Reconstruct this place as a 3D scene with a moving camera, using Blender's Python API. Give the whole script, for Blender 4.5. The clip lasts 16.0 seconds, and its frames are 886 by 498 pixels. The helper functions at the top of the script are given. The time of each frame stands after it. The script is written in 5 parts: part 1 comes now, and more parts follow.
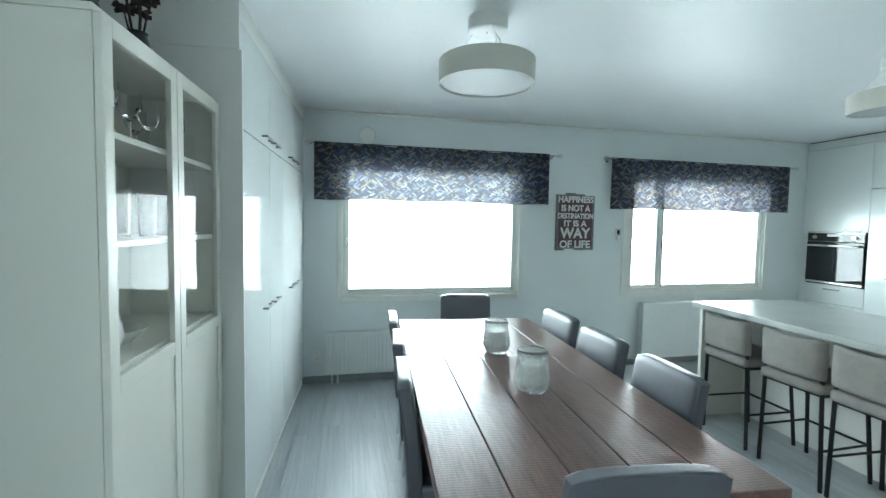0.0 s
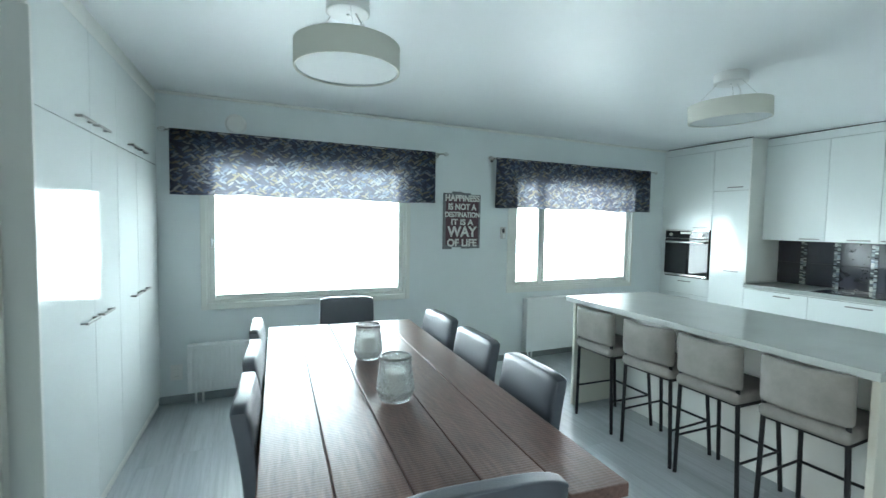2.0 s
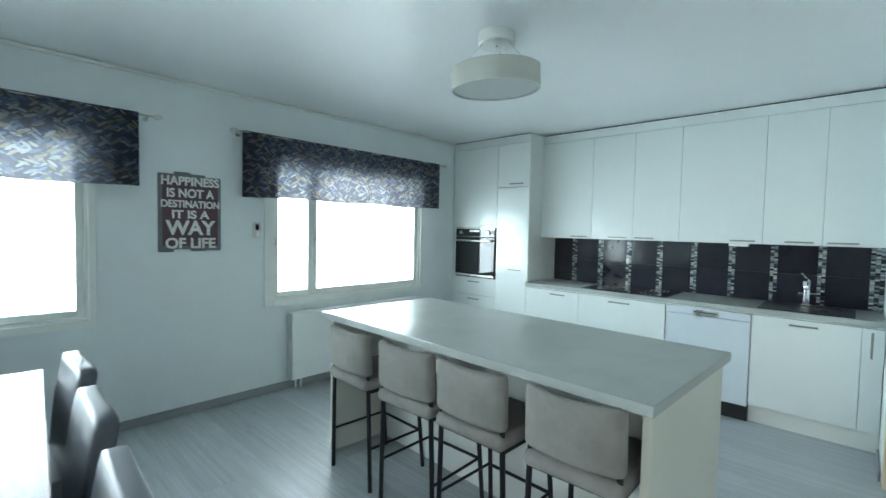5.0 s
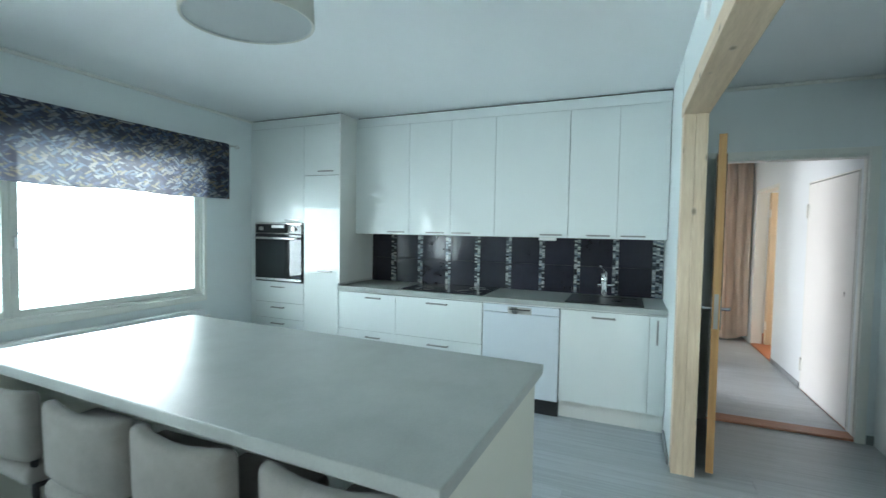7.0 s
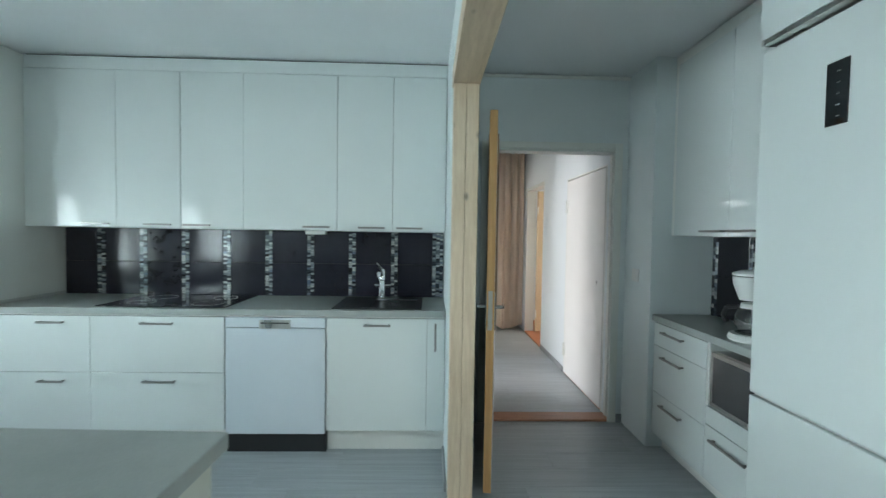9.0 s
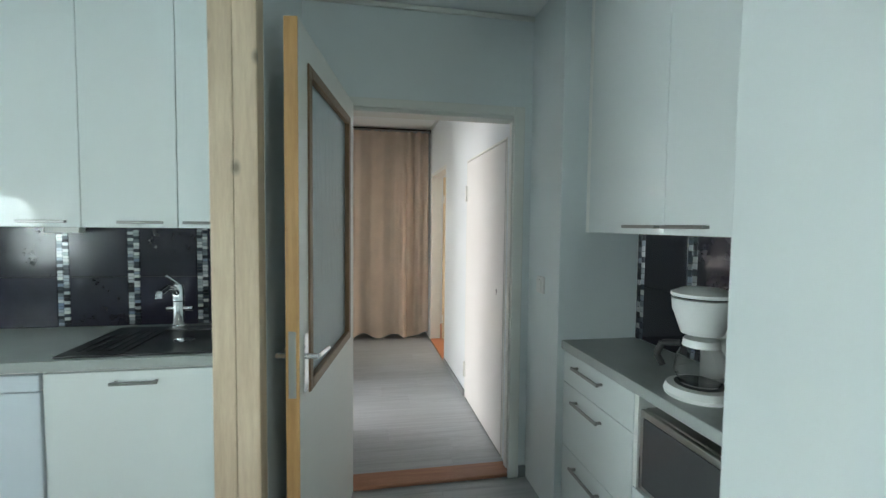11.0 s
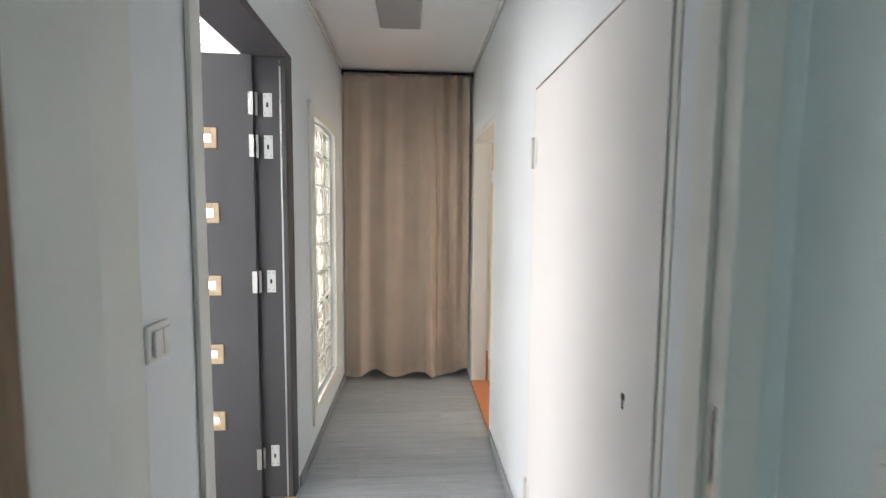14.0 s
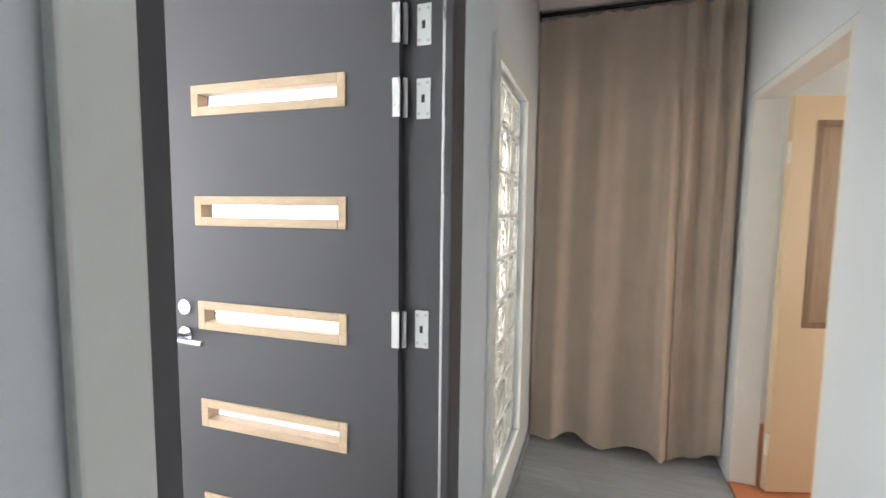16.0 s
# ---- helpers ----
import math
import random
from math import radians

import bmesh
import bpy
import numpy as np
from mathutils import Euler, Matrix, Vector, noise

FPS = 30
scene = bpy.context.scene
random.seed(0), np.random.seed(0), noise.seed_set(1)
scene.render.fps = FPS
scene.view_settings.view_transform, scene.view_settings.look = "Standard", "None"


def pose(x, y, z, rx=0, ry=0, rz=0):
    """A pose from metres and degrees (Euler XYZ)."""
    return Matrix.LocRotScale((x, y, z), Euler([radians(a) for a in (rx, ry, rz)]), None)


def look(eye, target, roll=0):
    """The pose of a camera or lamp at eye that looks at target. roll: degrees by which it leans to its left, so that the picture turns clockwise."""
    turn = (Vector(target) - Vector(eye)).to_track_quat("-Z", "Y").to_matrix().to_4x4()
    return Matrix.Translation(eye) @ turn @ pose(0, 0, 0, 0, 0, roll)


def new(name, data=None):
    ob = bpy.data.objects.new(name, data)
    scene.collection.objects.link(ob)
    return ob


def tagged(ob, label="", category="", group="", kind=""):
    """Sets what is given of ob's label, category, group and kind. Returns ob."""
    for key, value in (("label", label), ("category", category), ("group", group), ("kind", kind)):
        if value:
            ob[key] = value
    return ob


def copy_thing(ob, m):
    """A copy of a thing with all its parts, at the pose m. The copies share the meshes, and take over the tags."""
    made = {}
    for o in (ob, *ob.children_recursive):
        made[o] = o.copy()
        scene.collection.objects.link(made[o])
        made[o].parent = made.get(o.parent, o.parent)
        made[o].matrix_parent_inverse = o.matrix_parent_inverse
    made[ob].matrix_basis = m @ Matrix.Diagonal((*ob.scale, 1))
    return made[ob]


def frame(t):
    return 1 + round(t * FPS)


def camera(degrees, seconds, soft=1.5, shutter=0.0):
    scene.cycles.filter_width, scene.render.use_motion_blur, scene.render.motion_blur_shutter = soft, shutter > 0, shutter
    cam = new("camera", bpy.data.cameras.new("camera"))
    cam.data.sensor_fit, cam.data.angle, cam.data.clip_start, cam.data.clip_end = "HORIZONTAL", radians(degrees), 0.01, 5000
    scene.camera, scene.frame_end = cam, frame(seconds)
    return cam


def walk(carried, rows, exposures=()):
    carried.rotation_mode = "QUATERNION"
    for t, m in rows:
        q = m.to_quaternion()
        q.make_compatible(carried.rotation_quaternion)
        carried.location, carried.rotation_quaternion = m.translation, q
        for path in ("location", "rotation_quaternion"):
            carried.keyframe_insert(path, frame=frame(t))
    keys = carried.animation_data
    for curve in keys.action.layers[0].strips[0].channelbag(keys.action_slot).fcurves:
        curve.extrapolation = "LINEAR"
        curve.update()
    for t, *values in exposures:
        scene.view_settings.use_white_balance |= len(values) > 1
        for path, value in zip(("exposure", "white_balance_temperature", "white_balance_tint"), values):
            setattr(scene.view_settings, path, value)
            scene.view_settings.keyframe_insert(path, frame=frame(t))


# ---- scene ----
cam = camera(89.8, 16.0, soft=1.4, shutter=0.3)
EXPOSURE = [(0.0, 0.88, 6400, 10), (3.0, 0.86, 6350, 10), (5.5, 0.77, 6250, 9), (8.0, 0.66, 6250, 9), (9.0, 0.5, 6400, 9), (10.0, 0.47, 6700, 9), (12.5, 0.9, 6650, 12), (13.3, 0.78, 6700, 13), (14.0, 0.8, 6700, 14), (15.0, 0.58, 6550, 14), (16.0, 0.7, 6500, 14)]
PATH = [
    (0, (0.332, 0.804, 1.463), (0.77, 2.752, 1.348), 1.0),
    (0.5, (0.368, 0.809, 1.451), (0.891, 2.736, 1.343), 0.9),
    (1, (0.392, 0.818, 1.456), (1.014, 2.716, 1.347), 1.0),
    (1.5, (0.454, 0.84, 1.456), (1.176, 2.702, 1.347), 1.0),
    (2, (0.558, 0.875, 1.462), (1.392, 2.69, 1.35), 1.0),
    (2.5, (0.7, 0.927, 1.452), (1.649, 2.684, 1.345), 0.9),
    (3, (0.857, 0.944, 1.441), (1.902, 2.647, 1.34), 0.9),
    (5.5, (1.656, 1.375, 1.411), (3.214, 2.626, 1.322), 1.1),
    (6, (1.823, 1.411, 1.405), (3.476, 2.532, 1.315), 0.9),
    (6.5, (1.972, 1.429, 1.405), (3.727, 2.385, 1.316), 0.9),
    (7, (2.13, 1.413, 1.395), (3.974, 2.182, 1.312), 1.0),
    (7.5, (2.318, 1.403, 1.367), (4.235, 1.97, 1.29), 0.9),
    (8, (2.469, 1.386, 1.353), (4.438, 1.725, 1.274), 0.9),
    (8.5, (2.638, 1.34, 1.337), (4.633, 1.465, 1.268), 0.9),
    (9, (2.828, 1.252, 1.346), (4.826, 1.192, 1.276), 0.9),
    (9.5, (3.057, 1.151, 1.357), (5.042, 0.914, 1.284), 0.7),
    (10, (3.261, 1.005, 1.367), (5.226, 0.648, 1.272), 0.7),
    (12.5, (4.485, 0.495, 1.38), (6.451, 0.158, 1.24), 0.6),
    (13, (4.768, 0.443, 1.378), (6.742, 0.154, 1.23), 0.5),
    (13.5, (5.056, 0.402, 1.386), (7.037, 0.175, 1.231), 0.6),
    (14, (5.369, 0.393, 1.389), (7.359, 0.263, 1.228), 0.5),
    (14.5, (5.664, 0.397, 1.381), (7.657, 0.403, 1.218), 0.7),
    (15, (5.912, 0.435, 1.394), (7.895, 0.631, 1.223), 0.7),
    (15.5, (6.146, 0.518, 1.39), (8.097, 0.921, 1.22), 0.7),
    (16, (6.354, 0.611, 1.388), (8.237, 1.263, 1.219), 0.7),
]
walk(cam, [(t, look(eye, target, roll)) for t, eye, target, roll in PATH], EXPOSURE)

# ---- world, sun, large lights ----
world = bpy.data.worlds.new("sky")
scene.world = world
world.use_nodes = True
wn = world.node_tree
sky = wn.nodes.new("ShaderNodeTexSky")
sky.sky_type, sky.sun_disc = "NISHITA", False
sky.sun_elevation, sky.sun_rotation = radians(38), radians(250)
sky.air_density, sky.dust_density = 1.0, 2.5
wn.nodes["Background"].inputs["Strength"].default_value = 0.15
wn.links.new(sky.outputs[0], wn.nodes["Background"].inputs["Color"])

sun = new("sun", bpy.data.lights.new("sun", "SUN"))
sun.data.energy, sun.data.angle, sun.data.color = 1.5, radians(12), (1.0, 0.95, 0.88)
sun.matrix_world = look((0, 0, 12), (9.5, 5.0, 0.0))


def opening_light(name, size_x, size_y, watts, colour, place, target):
    """Area lamp for sky light at one opening of the house, seen or added."""
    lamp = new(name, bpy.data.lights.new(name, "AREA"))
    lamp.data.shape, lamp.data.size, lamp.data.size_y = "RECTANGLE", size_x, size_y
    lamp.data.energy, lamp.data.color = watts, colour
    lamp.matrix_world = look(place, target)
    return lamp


SKY_BLUE, SKY_WHITE = (0.78, 0.95, 0.99), (1.0, 0.955, 0.94)
opening_light("window_light_1", 2.3, 2.2, 206, SKY_BLUE, (1.17, 5.42, 1.02), (1.17, 2.0, 2.62))
opening_light("window_light_2", 2.3, 2.2, 170, SKY_BLUE, (4.08, 5.42, 1.02), (4.08, 2.0, 2.62))
opening_light("door_light", 2.2, 2.2, 88, SKY_WHITE, (7.0, 4.6, 1.35), (7.0, 0.0, 1.35))
# fill lamp added at an unseen west opening to brighten the alcove
opening_light("unseen_west_fill", 2.3, 1.4, 16, SKY_BLUE, (-0.87, -0.55, 1.45), (3.0, -0.55, 1.45))
# warm fill lamp added in the side room, with no known source there
opening_light("side_room_fill", 0.9, 1.2, 16, (1.0, 0.86, 0.7), (8.1, -2.45, 1.4), (8.4, 0.0, 1.0))


# ---- materials ----
def material(name):
    m = bpy.data.materials.new(name)
    m.use_nodes = True
    return m, m.node_tree.nodes, m.node_tree.links, m.node_tree.nodes["Principled BSDF"]


def mapped(nodes, links, scale=(1, 1, 1), turn=0.0, kind="Object"):
    tc, mp = nodes.new("ShaderNodeTexCoord"), nodes.new("ShaderNodeMapping")
    mp.inputs["Scale"].default_value = scale
    mp.inputs["Rotation"].default_value = (0, turn, 0)
    links.new(tc.outputs[kind], mp.inputs["Vector"])
    return mp.outputs["Vector"]


def ramp(nodes, links, fac, stops):
    r = nodes.new("ShaderNodeValToRGB")
    while len(r.color_ramp.elements) < len(stops):
        r.color_ramp.elements.new(0.5)
    for el, (p, c) in zip(r.color_ramp.elements, stops):
        el.position, el.color = p, (*c, 1)
    links.new(fac, r.inputs["Fac"])
    return r.outputs["Color"]


def noise_tex(nodes, links, vec, scale, detail=4, rough=0.6):
    n = nodes.new("ShaderNodeTexNoise")
    n.inputs["Scale"].default_value, n.inputs["Detail"].default_value, n.inputs["Roughness"].default_value = scale, detail, rough
    links.new(vec, n.inputs["Vector"])
    return n.outputs["Fac"]


def bump_on(nodes, links, bsdf, height, strength, distance=0.01):
    b = nodes.new("ShaderNodeBump")
    b.inputs["Strength"].default_value, b.inputs["Distance"].default_value = strength, distance
    links.new(height, b.inputs["Height"])
    links.new(b.outputs["Normal"], bsdf.inputs["Normal"])


def shade(c, k):
    return tuple(min(1.0, v * k) for v in c)


def plain(name, colour, rough=0.5, metal=0.0, var=0.05, scale=3.0, fine=90.0, bump=0.05, coat=0.0, stretch=(1, 1, 1), rand=0.0):
    """A paint, plastic, metal or cloth: broad mottling, fine grain in colour and relief, uneven gloss."""
    m, nodes, links, bsdf = material(name)
    vec = mapped(nodes, links, stretch)
    broad, grain = noise_tex(nodes, links, vec, scale), noise_tex(nodes, links, vec, fine, 3)
    mix = nodes.new("ShaderNodeMath")
    mix.operation = "MULTIPLY_ADD"
    mix.inputs[1].default_value = 0.4
    links.new(grain, mix.inputs[0]), links.new(broad, mix.inputs[2])
    col = ramp(nodes, links, mix.outputs[0], [(0.35, shade(colour, 1 - var)), (0.95, shade(colour, 1 + var))])
    if rand:
        info, hsv = nodes.new("ShaderNodeObjectInfo"), nodes.new("ShaderNodeHueSaturation")
        mr = nodes.new("ShaderNodeMapRange")
        mr.inputs["To Min"].default_value, mr.inputs["To Max"].default_value = 1 - rand, 1 + rand
        links.new(info.outputs["Random"], mr.inputs["Value"])
        links.new(mr.outputs[0], hsv.inputs["Value"]), links.new(col, hsv.inputs["Color"])
        col = hsv.outputs["Color"]
    links.new(col, bsdf.inputs["Base Color"])
    rr = nodes.new("ShaderNodeMapRange")
    rr.inputs["To Min"].default_value, rr.inputs["To Max"].default_value = rough * 0.85, min(1, rough * 1.15)
    links.new(broad, rr.inputs["Value"]), links.new(rr.outputs[0], bsdf.inputs["Roughness"])
    bsdf.inputs["Metallic"].default_value, bsdf.inputs["Coat Weight"].default_value = metal, coat
    bsdf.inputs["Coat Roughness"].default_value = 0.04
    if bump:
        bump_on(nodes, links, bsdf, grain, bump, 0.004)
    return m


def timber(name, dark, light, stretch, rough=0.45, knots=0.0, rand=0.12, saw=0.0, scale=6.0, bump=0.15):
    """Wood whose grain runs along the axis that stretch leaves smallest."""
    m, nodes, links, bsdf = material(name)
    info = nodes.new("ShaderNodeObjectInfo")
    vec = mapped(nodes, links, stretch)
    shift = nodes.new("ShaderNodeVectorMath")
    shift.operation = "MULTIPLY_ADD"
    shift.inputs[1].default_value = (13.0, 17.0, 19.0)
    comb = nodes.new("ShaderNodeCombineXYZ")
    for k in range(3):
        links.new(info.outputs["Random"], comb.inputs[k])
    links.new(comb.outputs[0], shift.inputs[0]), links.new(vec, shift.inputs[2])
    vec = shift.outputs[0]
    g1, g2 = noise_tex(nodes, links, vec, scale, 6, 0.65), noise_tex(nodes, links, vec, scale * 7, 4, 0.7)
    add = nodes.new("ShaderNodeMath")
    add.operation = "MULTIPLY_ADD"
    add.inputs[1].default_value = 0.45
    links.new(g2, add.inputs[0]), links.new(g1, add.inputs[2])
    col = ramp(nodes, links, add.outputs[0], [(0.45, dark), (0.9, light)])
    if knots:
        raw = mapped(nodes, links, (1, 1, 0.6) if stretch[2] < stretch[0] else (0.6, 1, 1))
        v = nodes.new("ShaderNodeTexVoronoi")
        v.inputs["Scale"].default_value = 8.0
        links.new(raw, v.inputs["Vector"])
        mask = ramp(nodes, links, v.outputs["Distance"], [(0.04, (1, 1, 1)), (0.08, (0.45, 0.45, 0.45)), (0.13, (0, 0, 0))])
        mx = nodes.new("ShaderNodeMix")
        mx.data_type = "RGBA"
        mul = nodes.new("ShaderNodeMath")
        mul.operation, mul.inputs[1].default_value = "MULTIPLY", knots
        links.new(mask, mul.inputs[0]), links.new(mul.outputs[0], mx.inputs[0])
        links.new(col, mx.inputs[6])
        mx.inputs[7].default_value = (*shade(dark, 0.35), 1)
        col = mx.outputs[2]
    hsv, mr = nodes.new("ShaderNodeHueSaturation"), nodes.new("ShaderNodeMapRange")
    mr.inputs["To Min"].default_value, mr.inputs["To Max"].default_value = 1 - rand, 1 + rand
    links.new(info.outputs["Random"], mr.inputs["Value"]), links.new(mr.outputs[0], hsv.inputs["Value"])
    links.new(col, hsv.inputs["Color"]), links.new(hsv.outputs["Color"], bsdf.inputs["Base Color"])
    height = g2
    if saw:
        w = nodes.new("ShaderNodeTexWave")
        w.bands_direction = "Y"
        w.inputs["Scale"].default_value, w.inputs["Distortion"].default_value, w.inputs["Detail"].default_value = 26.0, 4.0, 3.0
        w.inputs["Detail Scale"].default_value = 0.8
        links.new(mapped(nodes, links, (1, 1, 1)), w.inputs["Vector"])
        ad = nodes.new("ShaderNodeMath")
        ad.operation, ad.inputs[1].default_value = "MULTIPLY_ADD", 0.5
        links.new(g2, ad.inputs[0]), links.new(w.outputs["Fac"], ad.inputs[2])
        height = ad.outputs[0]
    rr = nodes.new("ShaderNodeMapRange")
    rr.inputs["To Min"].default_value, rr.inputs["To Max"].default_value = rough * 0.8, rough * 1.25
    links.new(g1, rr.inputs["Value"]), links.new(rr.outputs[0], bsdf.inputs["Roughness"])
    bump_on(nodes, links, bsdf, height, saw or bump, 0.004)
    return m


def clear_glass(name, colour=(1, 1, 1), rough=0.0, bump=0.0, scale=(1, 1, 1), freq=20.0):
    m, nodes, links, bsdf = material(name)
    bsdf.inputs["Base Color"].default_value = (*colour, 1)
    bsdf.inputs["Transmission Weight"].default_value, bsdf.inputs["Roughness"].default_value = 1.0, rough
    bsdf.inputs["IOR"].default_value = 1.45
    if bump:
        bump_on(nodes, links, bsdf, noise_tex(nodes, links, mapped(nodes, links, scale), freq, 2), bump, 0.02)
    return m


def leaf_cloth(name):
    """Printed valance cloth: navy ground with layers of slim leaves in blues, white and ochre; light shines through."""
    m, nodes, links, bsdf = material(name)
    col = None
    rnd = [(0.0, (0.03, 0.036, 0.065)), (0.28, (0.065, 0.095, 0.19)), (0.48, (0.14, 0.18, 0.25)), (0.64, (0.31, 0.32, 0.335)), (0.84, (0.20, 0.165, 0.115))]
    base = nodes.new("ShaderNodeRGB")
    base.outputs[0].default_value = (0.022, 0.03, 0.066, 1)
    col = base.outputs[0]
    for turn, sc, off in ((1.25, (42, 1, 12.5), 0.0), (-1.2, (40, 1, 12), 3.1), (0.85, (43, 1, 13), 7.7), (-0.9, (41, 1, 12.5), 5.3)):
        v = nodes.new("ShaderNodeTexVoronoi")
        v.inputs["Scale"].default_value, v.inputs["Randomness"].default_value = 1.0, 0.75
        tc, mp, m2 = nodes.new("ShaderNodeTexCoord"), nodes.new("ShaderNodeMapping"), nodes.new("ShaderNodeMapping")
        mp.inputs["Rotation"].default_value, mp.inputs["Location"].default_value = (0, turn, 0), (off, 0, off)
        m2.inputs["Scale"].default_value = (sc[0], 0.0, sc[2])
        links.new(tc.outputs["Object"], mp.inputs["Vector"]), links.new(mp.outputs[0], m2.inputs["Vector"])
        links.new(m2.outputs[0], v.inputs["Vector"])
        mask = ramp(nodes, links, v.outputs["Distance"], [(0.36, (1, 1, 1)), (0.42, (0, 0, 0))])
        sep = nodes.new("ShaderNodeSeparateColor")
        links.new(v.outputs["Color"], sep.inputs[0])
        c = ramp(nodes, links, sep.outputs[0], rnd)
        mx = nodes.new("ShaderNodeMix")
        mx.data_type = "RGBA"
        links.new(mask, mx.inputs[0]), links.new(col, mx.inputs[6]), links.new(c, mx.inputs[7])
        col = mx.outputs[2]
    links.new(col, bsdf.inputs["Base Color"])
    bsdf.inputs["Roughness"].default_value = 0.9
    bump_on(nodes, links, bsdf, noise_tex(nodes, links, mapped(nodes, links), 500, 2), 0.15, 0.002)
    tr, ms = nodes.new("ShaderNodeBsdfTranslucent"), nodes.new("ShaderNodeMixShader")
    pale = nodes.new("ShaderNodeMix")
    pale.data_type = "RGBA"
    pale.inputs[0].default_value, pale.inputs[7].default_value = 0.17, (0.9, 0.9, 0.93, 1)
    links.new(col, pale.inputs[6]), links.new(pale.outputs[2], tr.inputs["Color"])
    ms.inputs[0].default_value = 0.5
    weave, holes = nodes.new("ShaderNodeMixShader"), nodes.new("ShaderNodeBsdfTransparent")
    weave.inputs[0].default_value = 0.014
    out = nodes["Material Output"]
    links.new(bsdf.outputs[0], ms.inputs[1]), links.new(tr.outputs[0], ms.inputs[2])
    links.new(ms.outputs[0], weave.inputs[1]), links.new(holes.outputs[0], weave.inputs[2])
    links.new(weave.outputs[0], out.inputs["Surface"])
    return m


def drape_cloth(name, colour, through_light=0.25):
    m, nodes, links, bsdf = material(name)
    vec = mapped(nodes, links)
    weave = noise_tex(nodes, links, vec, 420, 2)
    c = ramp(nodes, links, noise_tex(nodes, links, vec, 5.0), [(0.3, shade(colour, 0.93)), (0.8, shade(colour, 1.05))])
    links.new(c, bsdf.inputs["Base Color"])
    bsdf.inputs["Roughness"].default_value, bsdf.inputs["Sheen Weight"].default_value = 0.9, 0.2
    bump_on(nodes, links, bsdf, weave, 0.25, 0.002)
    if through_light:
        tr, ms = nodes.new("ShaderNodeBsdfTranslucent"), nodes.new("ShaderNodeMixShader")
        links.new(c, tr.inputs["Color"])
        ms.inputs[0].default_value = through_light
        links.new(bsdf.outputs[0], ms.inputs[1]), links.new(tr.outputs[0], ms.inputs[2])
        links.new(ms.outputs[0], nodes["Material Output"].inputs["Surface"])
    return m


def mosaic_mat(name, island=False):
    m, nodes, links, bsdf = material(name)
    if island:
        r = nodes.new("ShaderNodeNewGeometry").outputs["Random Per Island"]
    else:
        r = nodes.new("ShaderNodeObjectInfo").outputs["Random"]
    c = ramp(nodes, links, r, [(0.0, (0.012, 0.012, 0.016)), (0.3, (0.035, 0.045, 0.06)), (0.5, (0.22, 0.25, 0.27)), (0.75, (0.55, 0.56, 0.54)), (1.0, (0.13, 0.17, 0.24))])
    links.new(c, bsdf.inputs["Base Color"])
    bsdf.inputs["Roughness"].default_value, bsdf.inputs["Metallic"].default_value = 0.16, 0.25
    bump_on(nodes, links, bsdf, noise_tex(nodes, links, mapped(nodes, links), 60, 2), 0.12, 0.003)
    return m


WALL = plain("wall_paint", (0.72, 0.777, 0.782), 0.55, var=0.035, scale=1.5, fine=160, bump=0.06)
WALL_HALL = plain("hall_paint", (0.73, 0.785, 0.81), 0.5, var=0.03, scale=1.5, fine=160, bump=0.06)
CEIL = plain("ceiling_paint", (0.85, 0.885, 0.895), 0.42, var=0.03, scale=1.2, fine=200, bump=0.05)
TRIM = plain("trim_paint", (0.74, 0.76, 0.72), 0.4, var=0.03, scale=4, bump=0.04)
BASE = plain("skirting_grey", (0.27, 0.29, 0.30), 0.5, var=0.12, scale=6, stretch=(1, 1, 8))
GLOSS = plain("gloss_lacquer", (0.74, 0.785, 0.775), 0.05, var=0.012, scale=1.5, fine=5, bump=0.004, coat=0.0)
SATIN = plain("satin_white", (0.755, 0.77, 0.735), 0.38, var=0.025, scale=2.5, bump=0.03)
CREAM = plain("cream_laminate", (0.66, 0.66, 0.58), 0.4, var=0.03, scale=3, bump=0.03)
CARCASS = plain("cabinet_inside", (0.60, 0.62, 0.60), 0.5, var=0.03)
STONE = plain("grey_worktop", (0.36, 0.385, 0.37), 0.30, var=0.16, scale=4.5, fine=140, bump=0.03)
STEEL = plain("brushed_steel", (0.56, 0.56, 0.54), 0.28, 1.0, var=0.08, scale=5, fine=260, bump=0.02, stretch=(1, 1, 0.2))
CHROME = plain("chrome", (0.74, 0.75, 0.76), 0.08, 1.0, var=0.03, bump=0.0)
BLACKM = plain("black_metal", (0.018, 0.018, 0.02), 0.4, 0.4, var=0.2, bump=0.03)
BLACKG = plain("black_glass", (0.010, 0.011, 0.013), 0.06, var=0.1, bump=0.0, coat=0.4)
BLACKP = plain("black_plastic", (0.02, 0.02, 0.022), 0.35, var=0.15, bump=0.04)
LEATHER = plain("dark_leather", (0.06, 0.069, 0.086), 0.38, var=0.15, scale=8, fine=240, bump=0.12)
STOOLC = plain("taupe_velour", (0.225, 0.215, 0.20), 0.85, var=0.2, scale=11, fine=320, bump=0.25)
PLASTIC = plain("white_plastic", (0.78, 0.79, 0.77), 0.32, var=0.02, bump=0.02)
RADI = plain("radiator_enamel", (0.76, 0.79, 0.79), 0.35, var=0.02, bump=0.02)
SHADE = plain("lamp_shade_cloth", (0.58, 0.58, 0.52), 0.75, var=0.04, fine=300, bump=0.12)
OPAL = plain("opal_diffuser", (0.42, 0.45, 0.45), 0.45, var=0.02, bump=0.02)
SIGNM = plain("sign_maroon", (0.10, 0.052, 0.062), 0.6, var=0.3, scale=14, bump=0.15)
